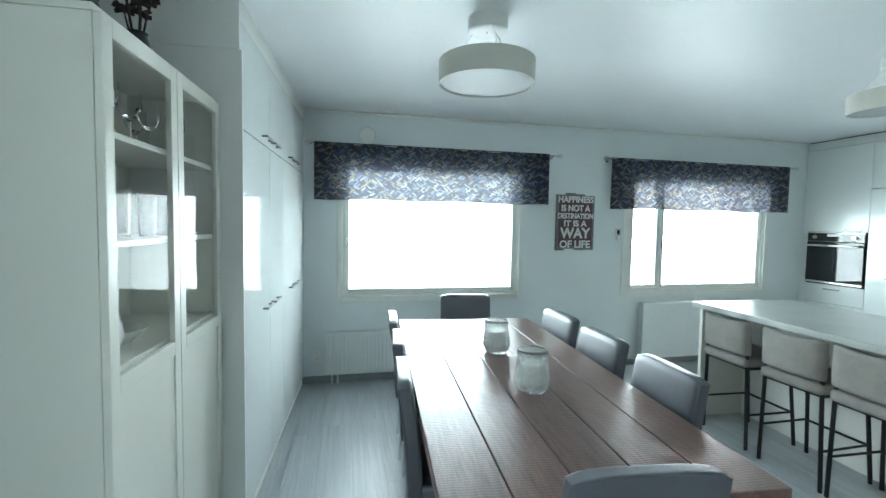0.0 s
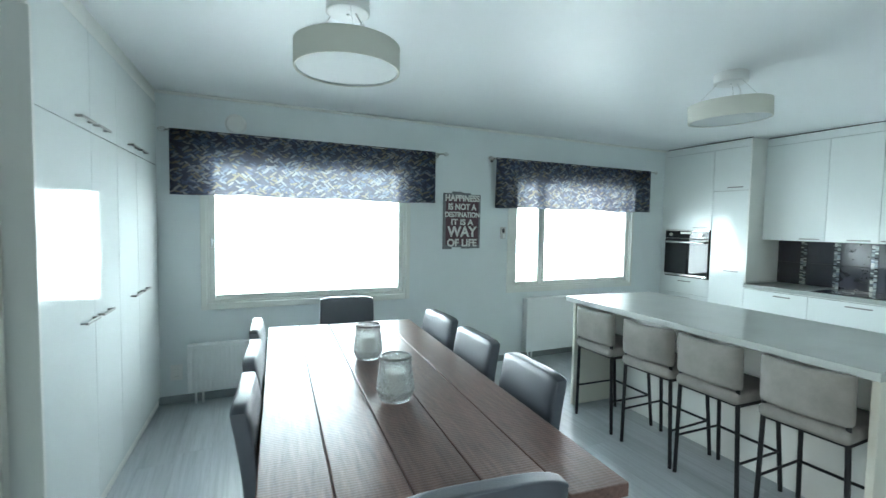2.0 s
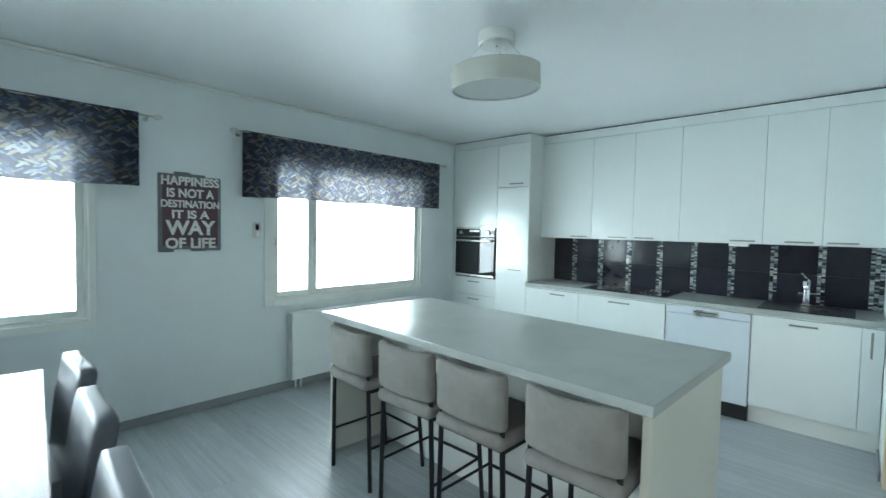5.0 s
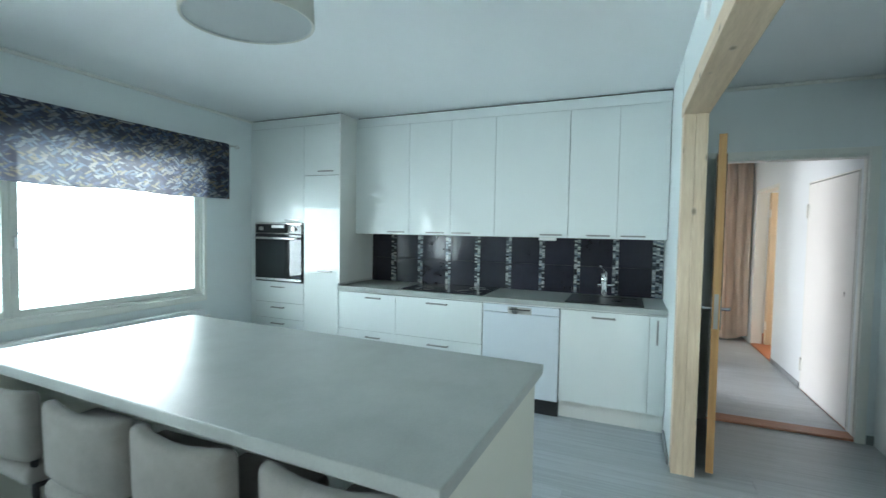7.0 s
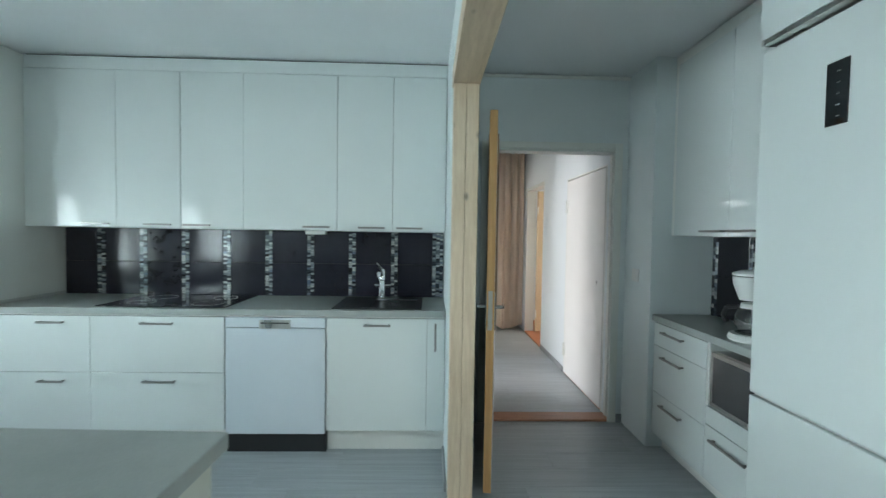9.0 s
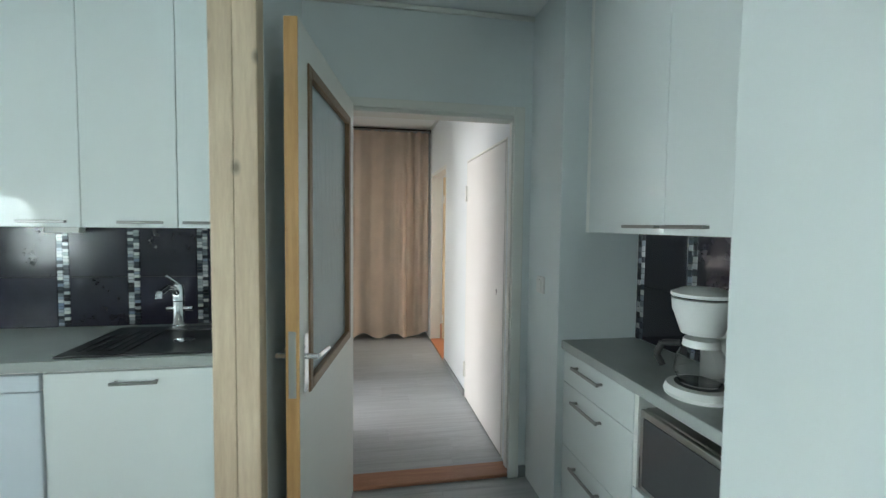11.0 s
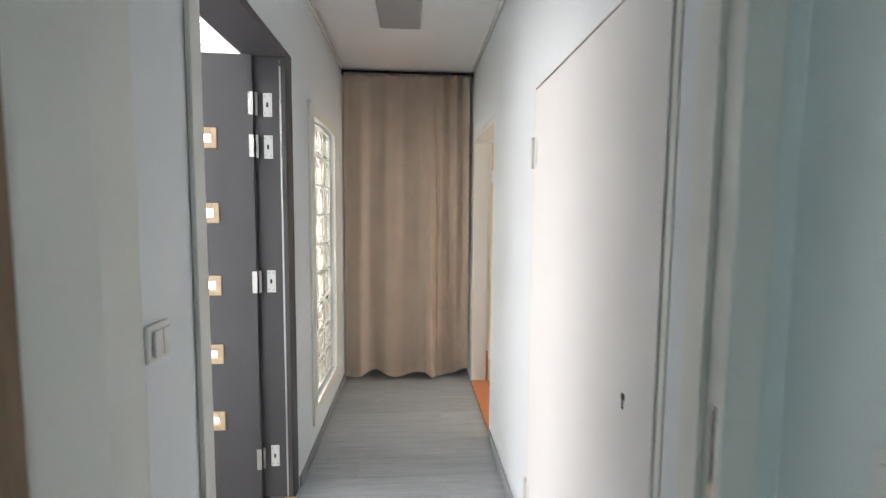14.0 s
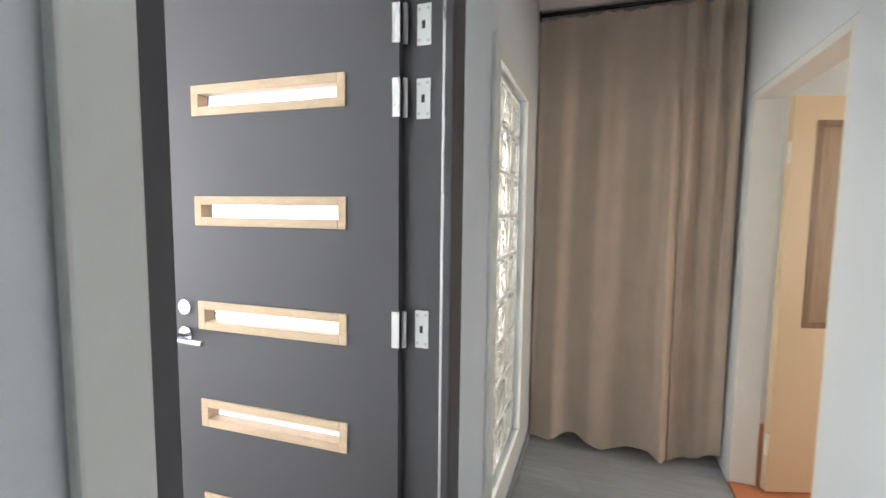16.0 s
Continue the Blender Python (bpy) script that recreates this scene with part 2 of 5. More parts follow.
SIGNE = plain("sign_worn_edge", (0.16, 0.17, 0.18), 0.6, var=0.25, scale=18, bump=0.15)
LETTER = plain("sign_letters", (0.66, 0.66, 0.63), 0.65, var=0.25, scale=30, bump=0.12)
ANTHRA = plain("anthracite_paint", (0.070, 0.068, 0.074), 0.36, var=0.06, scale=2, fine=300, bump=0.05)
TILE = plain("dark_tile", (0.016, 0.015, 0.024), 0.12, var=0.25, scale=10, bump=0.006, rand=0.25)
GROUT = plain("grout", (0.05, 0.05, 0.055), 0.8)
MOSAIC, MOSAIC_I = mosaic_mat("mosaic_piece"), mosaic_mat("mosaic_strip", True)
PINE = timber("pine", (0.60, 0.45, 0.31), (0.80, 0.66, 0.49), (6, 6, 0.5), 0.5, knots=0.8, rand=0.05)
# same pine with grain along x, colours lowered to paint the beam's shade
PINE_X_SHADED = timber("shaded_pine_beam", (0.52, 0.38, 0.25), (0.72, 0.57, 0.41), (0.5, 6, 6), 0.5, knots=0.8, rand=0.05)
EDGE = timber("varnished_edge", (0.50, 0.27, 0.10), (0.68, 0.42, 0.18), (10, 10, 0.5), 0.35, rand=0.05)
MOULD = timber("brown_moulding", (0.14, 0.085, 0.045), (0.24, 0.15, 0.085), (10, 10, 0.8), 0.4, rand=0.06)
BEECH = timber("pale_wood_frame", (0.50, 0.36, 0.22), (0.66, 0.50, 0.33), (2, 2, 8), 0.45, rand=0.05)
SILL = timber("threshold_wood", (0.26, 0.11, 0.06), (0.42, 0.20, 0.12), (9, 0.6, 9), 0.4, rand=0.05)
TABLE = timber("dark_table_wood", (0.075, 0.041, 0.034), (0.19, 0.112, 0.092), (12, 1.0, 12), 0.30, rand=0.1, saw=0.11)
FLOOR = timber("grey_plank", (0.31, 0.34, 0.36), (0.455, 0.49, 0.51), (4.5, 0.8, 4.5), 0.34, rand=0.07, scale=2.2, bump=0.04)
ORANGE = plain("orange_floor", (0.58, 0.22, 0.10), 0.45, var=0.08)
LEAFDOOR = plain("beige_door", (0.62, 0.50, 0.33), 0.4, var=0.04, scale=3)
PANELD = timber("door_panel_brown", (0.22, 0.14, 0.08), (0.34, 0.23, 0.13), (9, 9, 0.7), 0.4, rand=0.05)
GLASS = clear_glass("clear_glass")
CASEGLASS = clear_glass("cabinet_glass")
CASEGLASS.node_tree.nodes["Principled BSDF"].inputs["IOR"].default_value = 1.09
GLOSS.node_tree.nodes["Principled BSDF"].inputs["Specular IOR Level"].default_value = 0.38
WARD = plain("wardrobe_lacquer", (0.74, 0.785, 0.775), 0.07, var=0.012, scale=1.5, fine=5, bump=0.004)
WARD.node_tree.nodes["Principled BSDF"].inputs["Specular IOR Level"].default_value = 0.035
OPAL.node_tree.nodes["Principled BSDF"].inputs["Specular IOR Level"].default_value = 0.1
LEATHER.node_tree.nodes["Principled BSDF"].inputs["Specular IOR Level"].default_value = 0.9
DISH = plain("dishwasher_enamel", (0.64, 0.70, 0.75), 0.35, var=0.02, bump=0.02)
HANDLE = plain("handle_steel", (0.30, 0.30, 0.29), 0.33, 1.0, var=0.1, scale=8, fine=200, bump=0.02)
PEWTER = plain("dull_pewter", (0.16, 0.155, 0.15), 0.45, 0.8, var=0.35, scale=60, fine=300, bump=0.3)
CABW = plain("cream_white_cabinet", (0.74, 0.745, 0.675), 0.36, var=0.03, scale=2.5, bump=0.03)
SMOKED = plain("smoked_glass", (0.07, 0.072, 0.075), 0.12, var=0.1, bump=0.0, coat=0.3)
DOORW = plain("door_paint", (0.78, 0.785, 0.77), 0.45, var=0.03, scale=3, bump=0.04)
BLOCK = clear_glass("block_glass", (0.80, 0.78, 0.68), 0.05, 0.7, (1, 1, 1), 14)
REED = clear_glass("reeded_glass", (0.74, 0.85, 0.87), 0.35, 0.9, (1, 0.05, 0.05), 70)
REED.node_tree.nodes["Principled BSDF"].inputs["Transmission Weight"].default_value = 0.4
JAR = clear_glass("pressed_glass", (0.96, 0.985, 0.975), 0.11, 0.5, (1, 1, 1), 70)
JAR.node_tree.nodes["Principled BSDF"].inputs["Transmission Weight"].default_value = 0.78
VALANCE = leaf_cloth("leaf_print_cloth")
DRAPE = drape_cloth("beige_drape", (0.93, 0.79, 0.66), 0.0)
GRASS = plain("lawn", (0.07, 0.11, 0.035), 0.9, var=0.4, scale=3, bump=0.5)
DECK = plain("paving", (0.32, 0.31, 0.30), 0.8, var=0.15, scale=5, bump=0.2)
SOFFIT = plain("soffit_white", (0.78, 0.79, 0.78), 0.5)
PETAL = plain("dried_flower", (0.035, 0.02, 0.02), 0.8, var=0.3)
# emissive white standing in for blown-out outdoors; it also lights porch and hall
GLOW_BACK = bpy.data.materials.new("glowing_white_backdrop")
GLOW_BACK.use_nodes = True
bk = GLOW_BACK.node_tree.nodes["Principled BSDF"]
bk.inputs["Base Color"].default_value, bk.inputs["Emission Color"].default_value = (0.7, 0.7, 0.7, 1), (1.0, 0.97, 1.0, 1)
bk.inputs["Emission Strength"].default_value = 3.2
LAMPG = plain("grey_prism_diffuser", (0.36, 0.36, 0.36), 0.5, var=0.05, bump=0.05)
CERAM = plain("white_ceramic", (0.70, 0.70, 0.68), 0.2, bump=0.01)


SOFT = (LEATHER, STOOLC, VALANCE, DRAPE, CERAM)


# ---- building blocks ----
def box(bm, x0, x1, y0, y1, z0, z1, bev=0.0, seg=2):
    """Adds a box with rounded edges to bm."""
    tmp = bmesh.new()
    bmesh.ops.create_cube(tmp, size=1.0)
    bmesh.ops.transform(tmp, verts=tmp.verts, matrix=Matrix.LocRotScale(((x0 + x1) / 2, (y0 + y1) / 2, (z0 + z1) / 2), None, (abs(x1 - x0), abs(y1 - y0), abs(z1 - z0))))
    if bev:
        bmesh.ops.bevel(tmp, geom=tmp.edges[:], offset=bev, segments=seg, affect="EDGES", profile=0.5)
    join(bm, tmp)
    return bm


def join(bm, tmp, m=None):
    me = bpy.data.meshes.new("tmp")
    tmp.to_mesh(me)
    tmp.free()
    if m is not None:
        me.transform(m)
    bm.from_mesh(me)
    bpy.data.meshes.remove(me)
    return bm


def B(*a, **k):
    return box(bmesh.new(), *a, **k)


def tube(bm, p, q, r, r2=None, n=20):
    """Adds a round bar from p to q."""
    p, q = Vector(p), Vector(q)
    tmp = bmesh.new()
    bmesh.ops.create_cone(tmp, cap_ends=True, segments=n, radius1=r, radius2=r if r2 is None else r2, depth=(q - p).length)
    return join(bm, tmp, Matrix.Translation((p + q) / 2) @ (q - p).to_track_quat("Z", "Y").to_matrix().to_4x4())


def lathe(bm, profile, n=32, centre=(0, 0, 0)):
    """Adds a turned body; profile: rows of radius and height."""
    tmp = bmesh.new()
    rings = [[tmp.verts.new((centre[0] + r * math.cos(2 * math.pi * k / n), centre[1] + r * math.sin(2 * math.pi * k / n), centre[2] + z)) for k in range(n)] for r, z in profile]
    for a, b in zip(rings, rings[1:]):
        for k in range(n):
            tmp.faces.new((a[k], a[(k + 1) % n], b[(k + 1) % n], b[k]))
    bmesh.ops.remove_doubles(tmp, verts=tmp.verts, dist=1e-5)
    bmesh.ops.recalc_face_normals(tmp, faces=tmp.faces)
    return join(bm, tmp)


def mesh_of(name, bm, mat, smooth=True):
    me = bpy.data.meshes.new(name)
    bm.normal_update()
    bm.to_mesh(me)
    bm.free()
    me.materials.append(mat)
    if smooth and len(me.polygons):
        me.shade_smooth()
        me.set_sharp_from_angle(angle=radians(50 if mat in SOFT else 21))
    return me


def part(name, bm, mat, parent, label=""):
    ob = new(name, mesh_of(name, bm, mat))
    ob.parent = parent
    return tagged(ob, label)


def thing(name, label, category, place=(0, 0, 0), turn=0.0, group="", kind=""):
    ob = new(name)
    ob.empty_display_size = 0.1
    ob.matrix_world = pose(*place, 0, 0, turn)
    return tagged(ob, label, category, group, kind)


def solid(name, bm, mat, label, category, kind="", group="", m=None):
    ob = new(name, mesh_of(name, bm, mat))
    if m is not None:
        ob.matrix_world = m
    return tagged(ob, label, category, group, kind)


def struct(name, bm, mat, label="", category=""):
    return solid(name, bm, mat, label or name.replace("_", " "), category or name.split("_")[0], "structure")


def bar_handle(parent, axis, centre, length, out, mat=HANDLE):
    """A flat bar handle on two feet. axis: the way it runs; out: the way it stands off its front."""
    c, a, o = Vector(centre), Vector(axis), Vector(out)
    bm = bmesh.new()
    w = a.cross(o)
    def bit(s0, s1, d0, d1, h):
        p = [c + a * s + o * d + w * e for s in (s0, s1) for d in (d0, d1) for e in (-h, h)]
        lo = [min(v[k] for v in p) for k in range(3)]
        hi = [max(v[k] for v in p) for k in range(3)]
        box(bm, lo[0], hi[0], lo[1], hi[1], lo[2], hi[2], 0.0015, 1)
    bit(-length / 2, length / 2, 0.022, 0.032, 0.006)
    for s in (-length / 2 + 0.012, length / 2 - 0.012):
        bit(s - 0.005, s + 0.005, 0.0, 0.023, 0.005)
    return part("handle", bm, mat, parent, "brushed steel bar handle")


def lettering(text, width, height, mat, parent, place, turn=(90, 0, 0), depth=0.003):
    """One line of raised letters, fitted to width and height, centred on place."""
    cu = bpy.data.curves.new("line", "FONT")
    cu.body, cu.align_x, cu.align_y, cu.extrude, cu.offset = text, "CENTER", "CENTER", 0.01, 0.032
    ob = bpy.data.objects.new("line", cu)
    scene.collection.objects.link(ob)
    bpy.context.view_layer.update()
    me = bpy.data.meshes.new_from_object(ob.evaluated_get(bpy.context.evaluated_depsgraph_get()))
    bpy.data.objects.remove(ob)
    co = np.array([v.co for v in me.vertices])
    lo, hi = co.min(0), co.max(0)
    me.transform(Matrix.Diagonal((width / (hi[0] - lo[0]), height / (hi[1] - lo[1]), depth / 0.02, 1)) @ Matrix.Translation((-(lo[0] + hi[0]) / 2, -(lo[1] + hi[1]) / 2, 0)))
    line = bmesh.new()
    line.from_mesh(me)
    bpy.data.meshes.remove(me)
    bmesh.ops.remove_doubles(line, verts=line.verts, dist=1e-5)
    line.verts.index_update()
    left = set(line.verts)
    while left:
        letter, edge = set(), [next(v for v in line.verts if v in left)]
        while edge:
            v = edge.pop()
            if v in left:
                left.discard(v)
                letter.add(v)
                edge += [e.other_vert(v) for e in v.link_edges]
        bm = line.copy()
        keep = {v.index for v in letter}
        bm.verts.ensure_lookup_table()
        bmesh.ops.delete(bm, geom=[v for v in bm.verts if v.index not in keep], context="VERTS")
        o = part("letter", bm, mat, parent, "worn pale raised letter")
        o.matrix_local = pose(*place, *turn)
    line.free()


# ---- large structure ----
CH, CA, HH = 2.445, 2.47, 2.52  # ceilings: dining and kitchen, alcove and living, hall
NY, EX = 4.905, 6.07  # window wall, kitchen back wall
HL, HR = 0.968, -0.081  # hall side walls


def wall_y(name, y0, y1, x0, x1, top, holes, mat, label):
    """A wall along x with rectangular openings (x0, x1, z0, z1)."""
    bm, at = bmesh.new(), x0
    for a, b, lo, hi in holes:
        if a > at:
            box(bm, at, a, y0, y1, 0, top)
        if lo > 0:
            box(bm, a, b, y0, y1, 0, lo)
        if hi < top:
            box(bm, a, b, y0, y1, hi, top)
        at = b
    if at < x1:
        box(bm, at, x1, y0, y1, 0, top)
    return struct(name, bm, mat, label, "wall")


W1, W2 = (0.32, 2.012, 0.787, 1.99), (3.237, 4.952, 0.787, 1.99)
wall_y("wall_north", NY, 5.16, -0.9, 6.25, 2.6, [W1, W2], WALL, "pale blue painted wall with two windows")
# the hole from y -1.75 to 0.65 is unseen, added for the west fill lamp
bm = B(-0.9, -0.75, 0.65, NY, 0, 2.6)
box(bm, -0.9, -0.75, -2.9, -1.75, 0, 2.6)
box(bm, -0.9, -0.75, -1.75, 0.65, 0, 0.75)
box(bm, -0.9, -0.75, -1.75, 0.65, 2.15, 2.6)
struct("wall_west", bm, WALL, "pale blue painted wall behind cabinets", "wall")
wall_y("wall_south", -2.9, -2.6, -0.75, 3.6, 2.6, [], WALL, "pale painted plain wall")
struct("wall_east", B(EX, 6.25, 1.021, NY, 0, 2.6), WALL, "painted wall behind kitchen cabinets", "wall")
struct("wall_stub", B(5.093, EX, 1.021, 1.147, 0, 2.6), WALL, "short white wall beside kitchen worktop", "wall")
struct("wall_header", B(-0.75, EX, 1.024, 1.145, 2.165, 2.6), WALL, "painted wall above wooden beam", "wall")
bm = B(5.97, 6.09, -0.62, -0.085, 0, 2.6)
box(bm, 5.97, 6.09, 0.835, 1.021, 0, 2.6)
box(bm, 5.97, 6.09, -0.085, 0.835, 1.965, 2.6)
struct("wall_alcove_door", bm, WALL, "painted wall with doorway to hall", "wall")
struct("wall_duct", B(5.597, 5.97, -0.62, -0.15, 0, 2.6), WALL, "boxed-out painted wall corner", "wall")
struct("wall_alcove_south", B(3.6, 6.09, -0.74, -0.555, 0, 2.6), WALL, "painted wall behind coffee counter", "wall")
struct("wall_fridge_side", B(3.6, 3.8, -2.9, 0.03, 0, 2.6), WALL, "painted wall beside fridge cabinet", "wall")
FD = (6.603, 7.552, 0.0, 2.11)
GB = (7.935, 8.61, 0.25, 1.937)
wall_y("wall_hall_left", HL, 1.16, 6.09, 9.75, 2.7, [FD, GB], WALL_HALL, "white painted hall wall with front door")
RD, RO = (6.155, 7.128, 0.0, 1.885), (8.014, 8.95, 0.0, 1.98)
wall_y("wall_hall_right", HR - 0.12, HR, 6.09, 9.75, 2.7, [RD, RO], WALL_HALL, "white painted hall wall with two doors")
struct("wall_hall_end", B(9.62, 9.75, HR, HL, 0, 2.7), WALL_HALL, "hall end wall behind curtain", "wall")
# the hole in the far wall is unseen, added behind the warm fill lamp
bm = B(6.09, 6.2, -2.6, HR - 0.12, 0, 2.7)
box(bm, 9.75, 9.87, -2.6, HR - 0.12, 0, 2.7)
box(bm, 6.2, 9.75, -2.6, -2.5, 0, 0.75)
box(bm, 6.2, 7.6, -2.6, -2.5, 0.75, 2.7)
box(bm, 8.6, 9.75, -2.6, -2.5, 0.75, 2.7)
box(bm, 7.6, 8.6, -2.6, -2.5, 2.1, 2.7)
box(bm, 7.2, 7.3, -2.5, HR - 0.12, 0, 2.7)
struct("wall_side_room", bm, WALL_HALL, "plain walls of side rooms", "wall")
struct("ceiling", B(-0.9, 6.25, 1.085, 5.16, CH, 2.62), CEIL, "white painted smooth ceiling")
struct("ceiling_alcove", B(-0.9, 6.09, -2.9, 1.085, CA, 2.62), CEIL, "white painted alcove ceiling")
struct("ceiling_hall", B(6.09, 9.75, -2.6, 1.16, HH, 2.7), CEIL, "white painted hall ceiling")
struct("ground", B(-60, 60, -60, 60, -0.5, -0.2), GRASS, "green lawn around the house")
# added glowing panels, no real objects: white view through the door, extra light
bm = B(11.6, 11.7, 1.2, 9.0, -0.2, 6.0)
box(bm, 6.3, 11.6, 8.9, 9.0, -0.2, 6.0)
struct("backdrop", bm, GLOW_BACK, "glowing white panels added as bright outdoors beyond the porch", "backdrop")
struct("porch_paving", B(6.26, 11, 1.17, 6.5, -0.2, -0.04), DECK, "grey paving outside front door", "paving")
bm = B(6.26, 10.5, 1.17, 1.25, 2.38, 2.44)
for k in range(14):
    box(bm, 6.26, 10.5, 1.28 + k * 0.13, 1.385 + k * 0.13, 2.38, 2.40, 0.004, 1)
struct("porch_ceiling", bm, SOFFIT, "white slatted porch ceiling over front door", "ceiling")
bm = bmesh.new()
for x0, x1, y in ((-0.2, 6.06, NY - 0.022),):
    box(bm, x0, x1, y, NY - 0.001, CH - 0.028, CH - 0.004, 0.006, 2)
box(bm, 5.05, 5.97, 1.0, 1.02, CA - 0.028, CA - 0.004, 0.006)
box(bm, 5.95, 5.969, -0.149, 1.0, CA - 0.028, CA - 0.004, 0.006)
box(bm, 6.1, 8.95, HL - 0.02, HL - 0.001, HH - 0.026, HH - 0.004, 0.006)
box(bm, 6.1, 8.95, HR + 0.001, HR + 0.02, HH - 0.026, HH - 0.004, 0.006)
struct("trim", bm, TRIM, "slim white ceiling moulding", "moulding")
bm = bmesh.new()
box(bm, -0.05, 5.5, NY - 0.014, NY - 0.001, 0.0, 0.065, 0.003, 1)
box(bm, 5.956, 5.969, -0.149, -0.112, 0.0, 0.06)
for a, b in ((6.1, 6.545), (7.555, 9.0)):
    box(bm, a, b, HL - 0.014, HL - 0.001, 0, 0.055, 0.003, 1)
for a, b in ((7.135, 8.01),):
    box(bm, a, b, HR + 0.001, HR + 0.014, 0, 0.055, 0.003, 1)
box(bm, 5.095, 5.49, 1.148, 1.16, 0, 0.055, 0.003, 1)
struct("baseboard", bm, BASE, "grey wood-grain skirting board", "skirting")

# wooden post and beam round the wide opening
part_post = thing("wooden_post", "knotty light pine post at end of wall", "post", (5.045, 1.083, 0))
part("plank", B(-0.045, 0.045, -0.062, 0.0, 0, 2.075, 0.003), PINE, part_post)
part("plank", B(-0.045, 0.045, 0.001, 0.062, 0, 2.075, 0.003), PINE, part_post)
struct("wooden_beam", B(-0.75, 5.09, 1.016, 1.15, 2.076, 2.163, 0.003), PINE_X_SHADED, "knotty light pine beam over wide opening", "beam")


# ---- windows ----
def window(name, x0, x1, z0, z1, mullions, label, left=0.042, right=0.042):
    """A white casement window in the window wall: casing, frame, sashes with panes, sill."""
    w = thing(name, label, "window", ((x0 + x1) / 2, NY, z0), kind="structure")
    cx = (x0 + x1) / 2
    bm = bmesh.new()
    for a, b, c, d in ((x0 - left, x0, z0 - 0.052, z1 + 0.06), (x1, x1 + right, z0 - 0.052, z1 + 0.06), (x0, x1, z1, z1 + 0.06), (x0, x1, z0 - 0.052, z0)):
        box(bm, a - cx, b - cx, -0.018, -0.001, c - z0, d - z0, 0.004)
    part("casing", bm, TRIM, w, "white painted window casing")
    bm = bmesh.new()
    for a, b, c, d in ((x0, x0 + 0.018, z0, z1), (x1 - 0.018, x1, z0, z1), (x0 + 0.018, x1 - 0.018, z1 - 0.018, z1), (x0 + 0.018, x1 - 0.018, z0, z0 + 0.018)):
        box(bm, a - cx, b - cx, 0.002, 0.16, c - z0, d - z0)
    part("window_frame", bm, TRIM, w)
    edges = [x0 + 0.018, *mullions, x1 - 0.018]
    for a, b in zip(edges, edges[1:]):
        bm = bmesh.new()
        s = 0.045
        for p, q, c, d in ((a, a + s, z0 + 0.018, z1 - 0.018), (b - s, b, z0 + 0.018, z1 - 0.018), (a + s, b - s, z0 + 0.018, z0 + 0.018 + s), (a + s, b - s, z1 - 0.018 - s, z1 - 0.018)):
            box(bm, p - cx + 0.001, q - cx - 0.001, 0.02, 0.075, c - z0 + 0.001, d - z0 - 0.001, 0.005)
        sash = part("sash", bm, TRIM, w)
        pane = part("pane", B(a + s - cx, b - s - cx, 0.045, 0.051, z0 + 0.018 + s - z0, z1 - 0.018 - s - z0), GLASS, sash)
        pane.visible_shadow = False
        if b - a > 0.3:
            part("catch", B(a + 0.012 - cx, a + 0.03 - cx, 0.006, 0.02, 0.45, 0.53, 0.004), CHROME, sash)
        bl = thing("venetian_blind", "white slatted blind hanging between window panes", "blind", ((a + b) / 2, NY + 0.11, z0), group="window blinds")
        half = (b - a) / 2 - s - 0.004
        slat = mesh_of("slat", B(-half, half, -0.011, 0.011, -0.0008, 0.0008), PLASTIC)
        n = int((z1 - z0 - 0.12) / 0.026)
        for k in range(n):
            o = new("slat", slat)
            o.parent = bl
            o.matrix_local = pose(0, 0, 0.075 + k * 0.026, 9, 0, 0)
        part("head_rail", B(-half, half, -0.014, 0.014, z1 - z0 - 0.062, z1 - z0 - 0.032, 0.003), PLASTIC, bl)
        for sx in (-0.7, 0.7):
            part("cord", tube(bmesh.new(), (sx * half, 0, 0.07), (sx * half, 0, z1 - z0 - 0.05), 0.001, n=6), PLASTIC, bl)
    return w


window("window_1", *W1, [], "white framed wide window with venetian blind")
window("window_2", *W2, [3.628], "white framed window with narrow and wide sash", 0.075, 0.03)


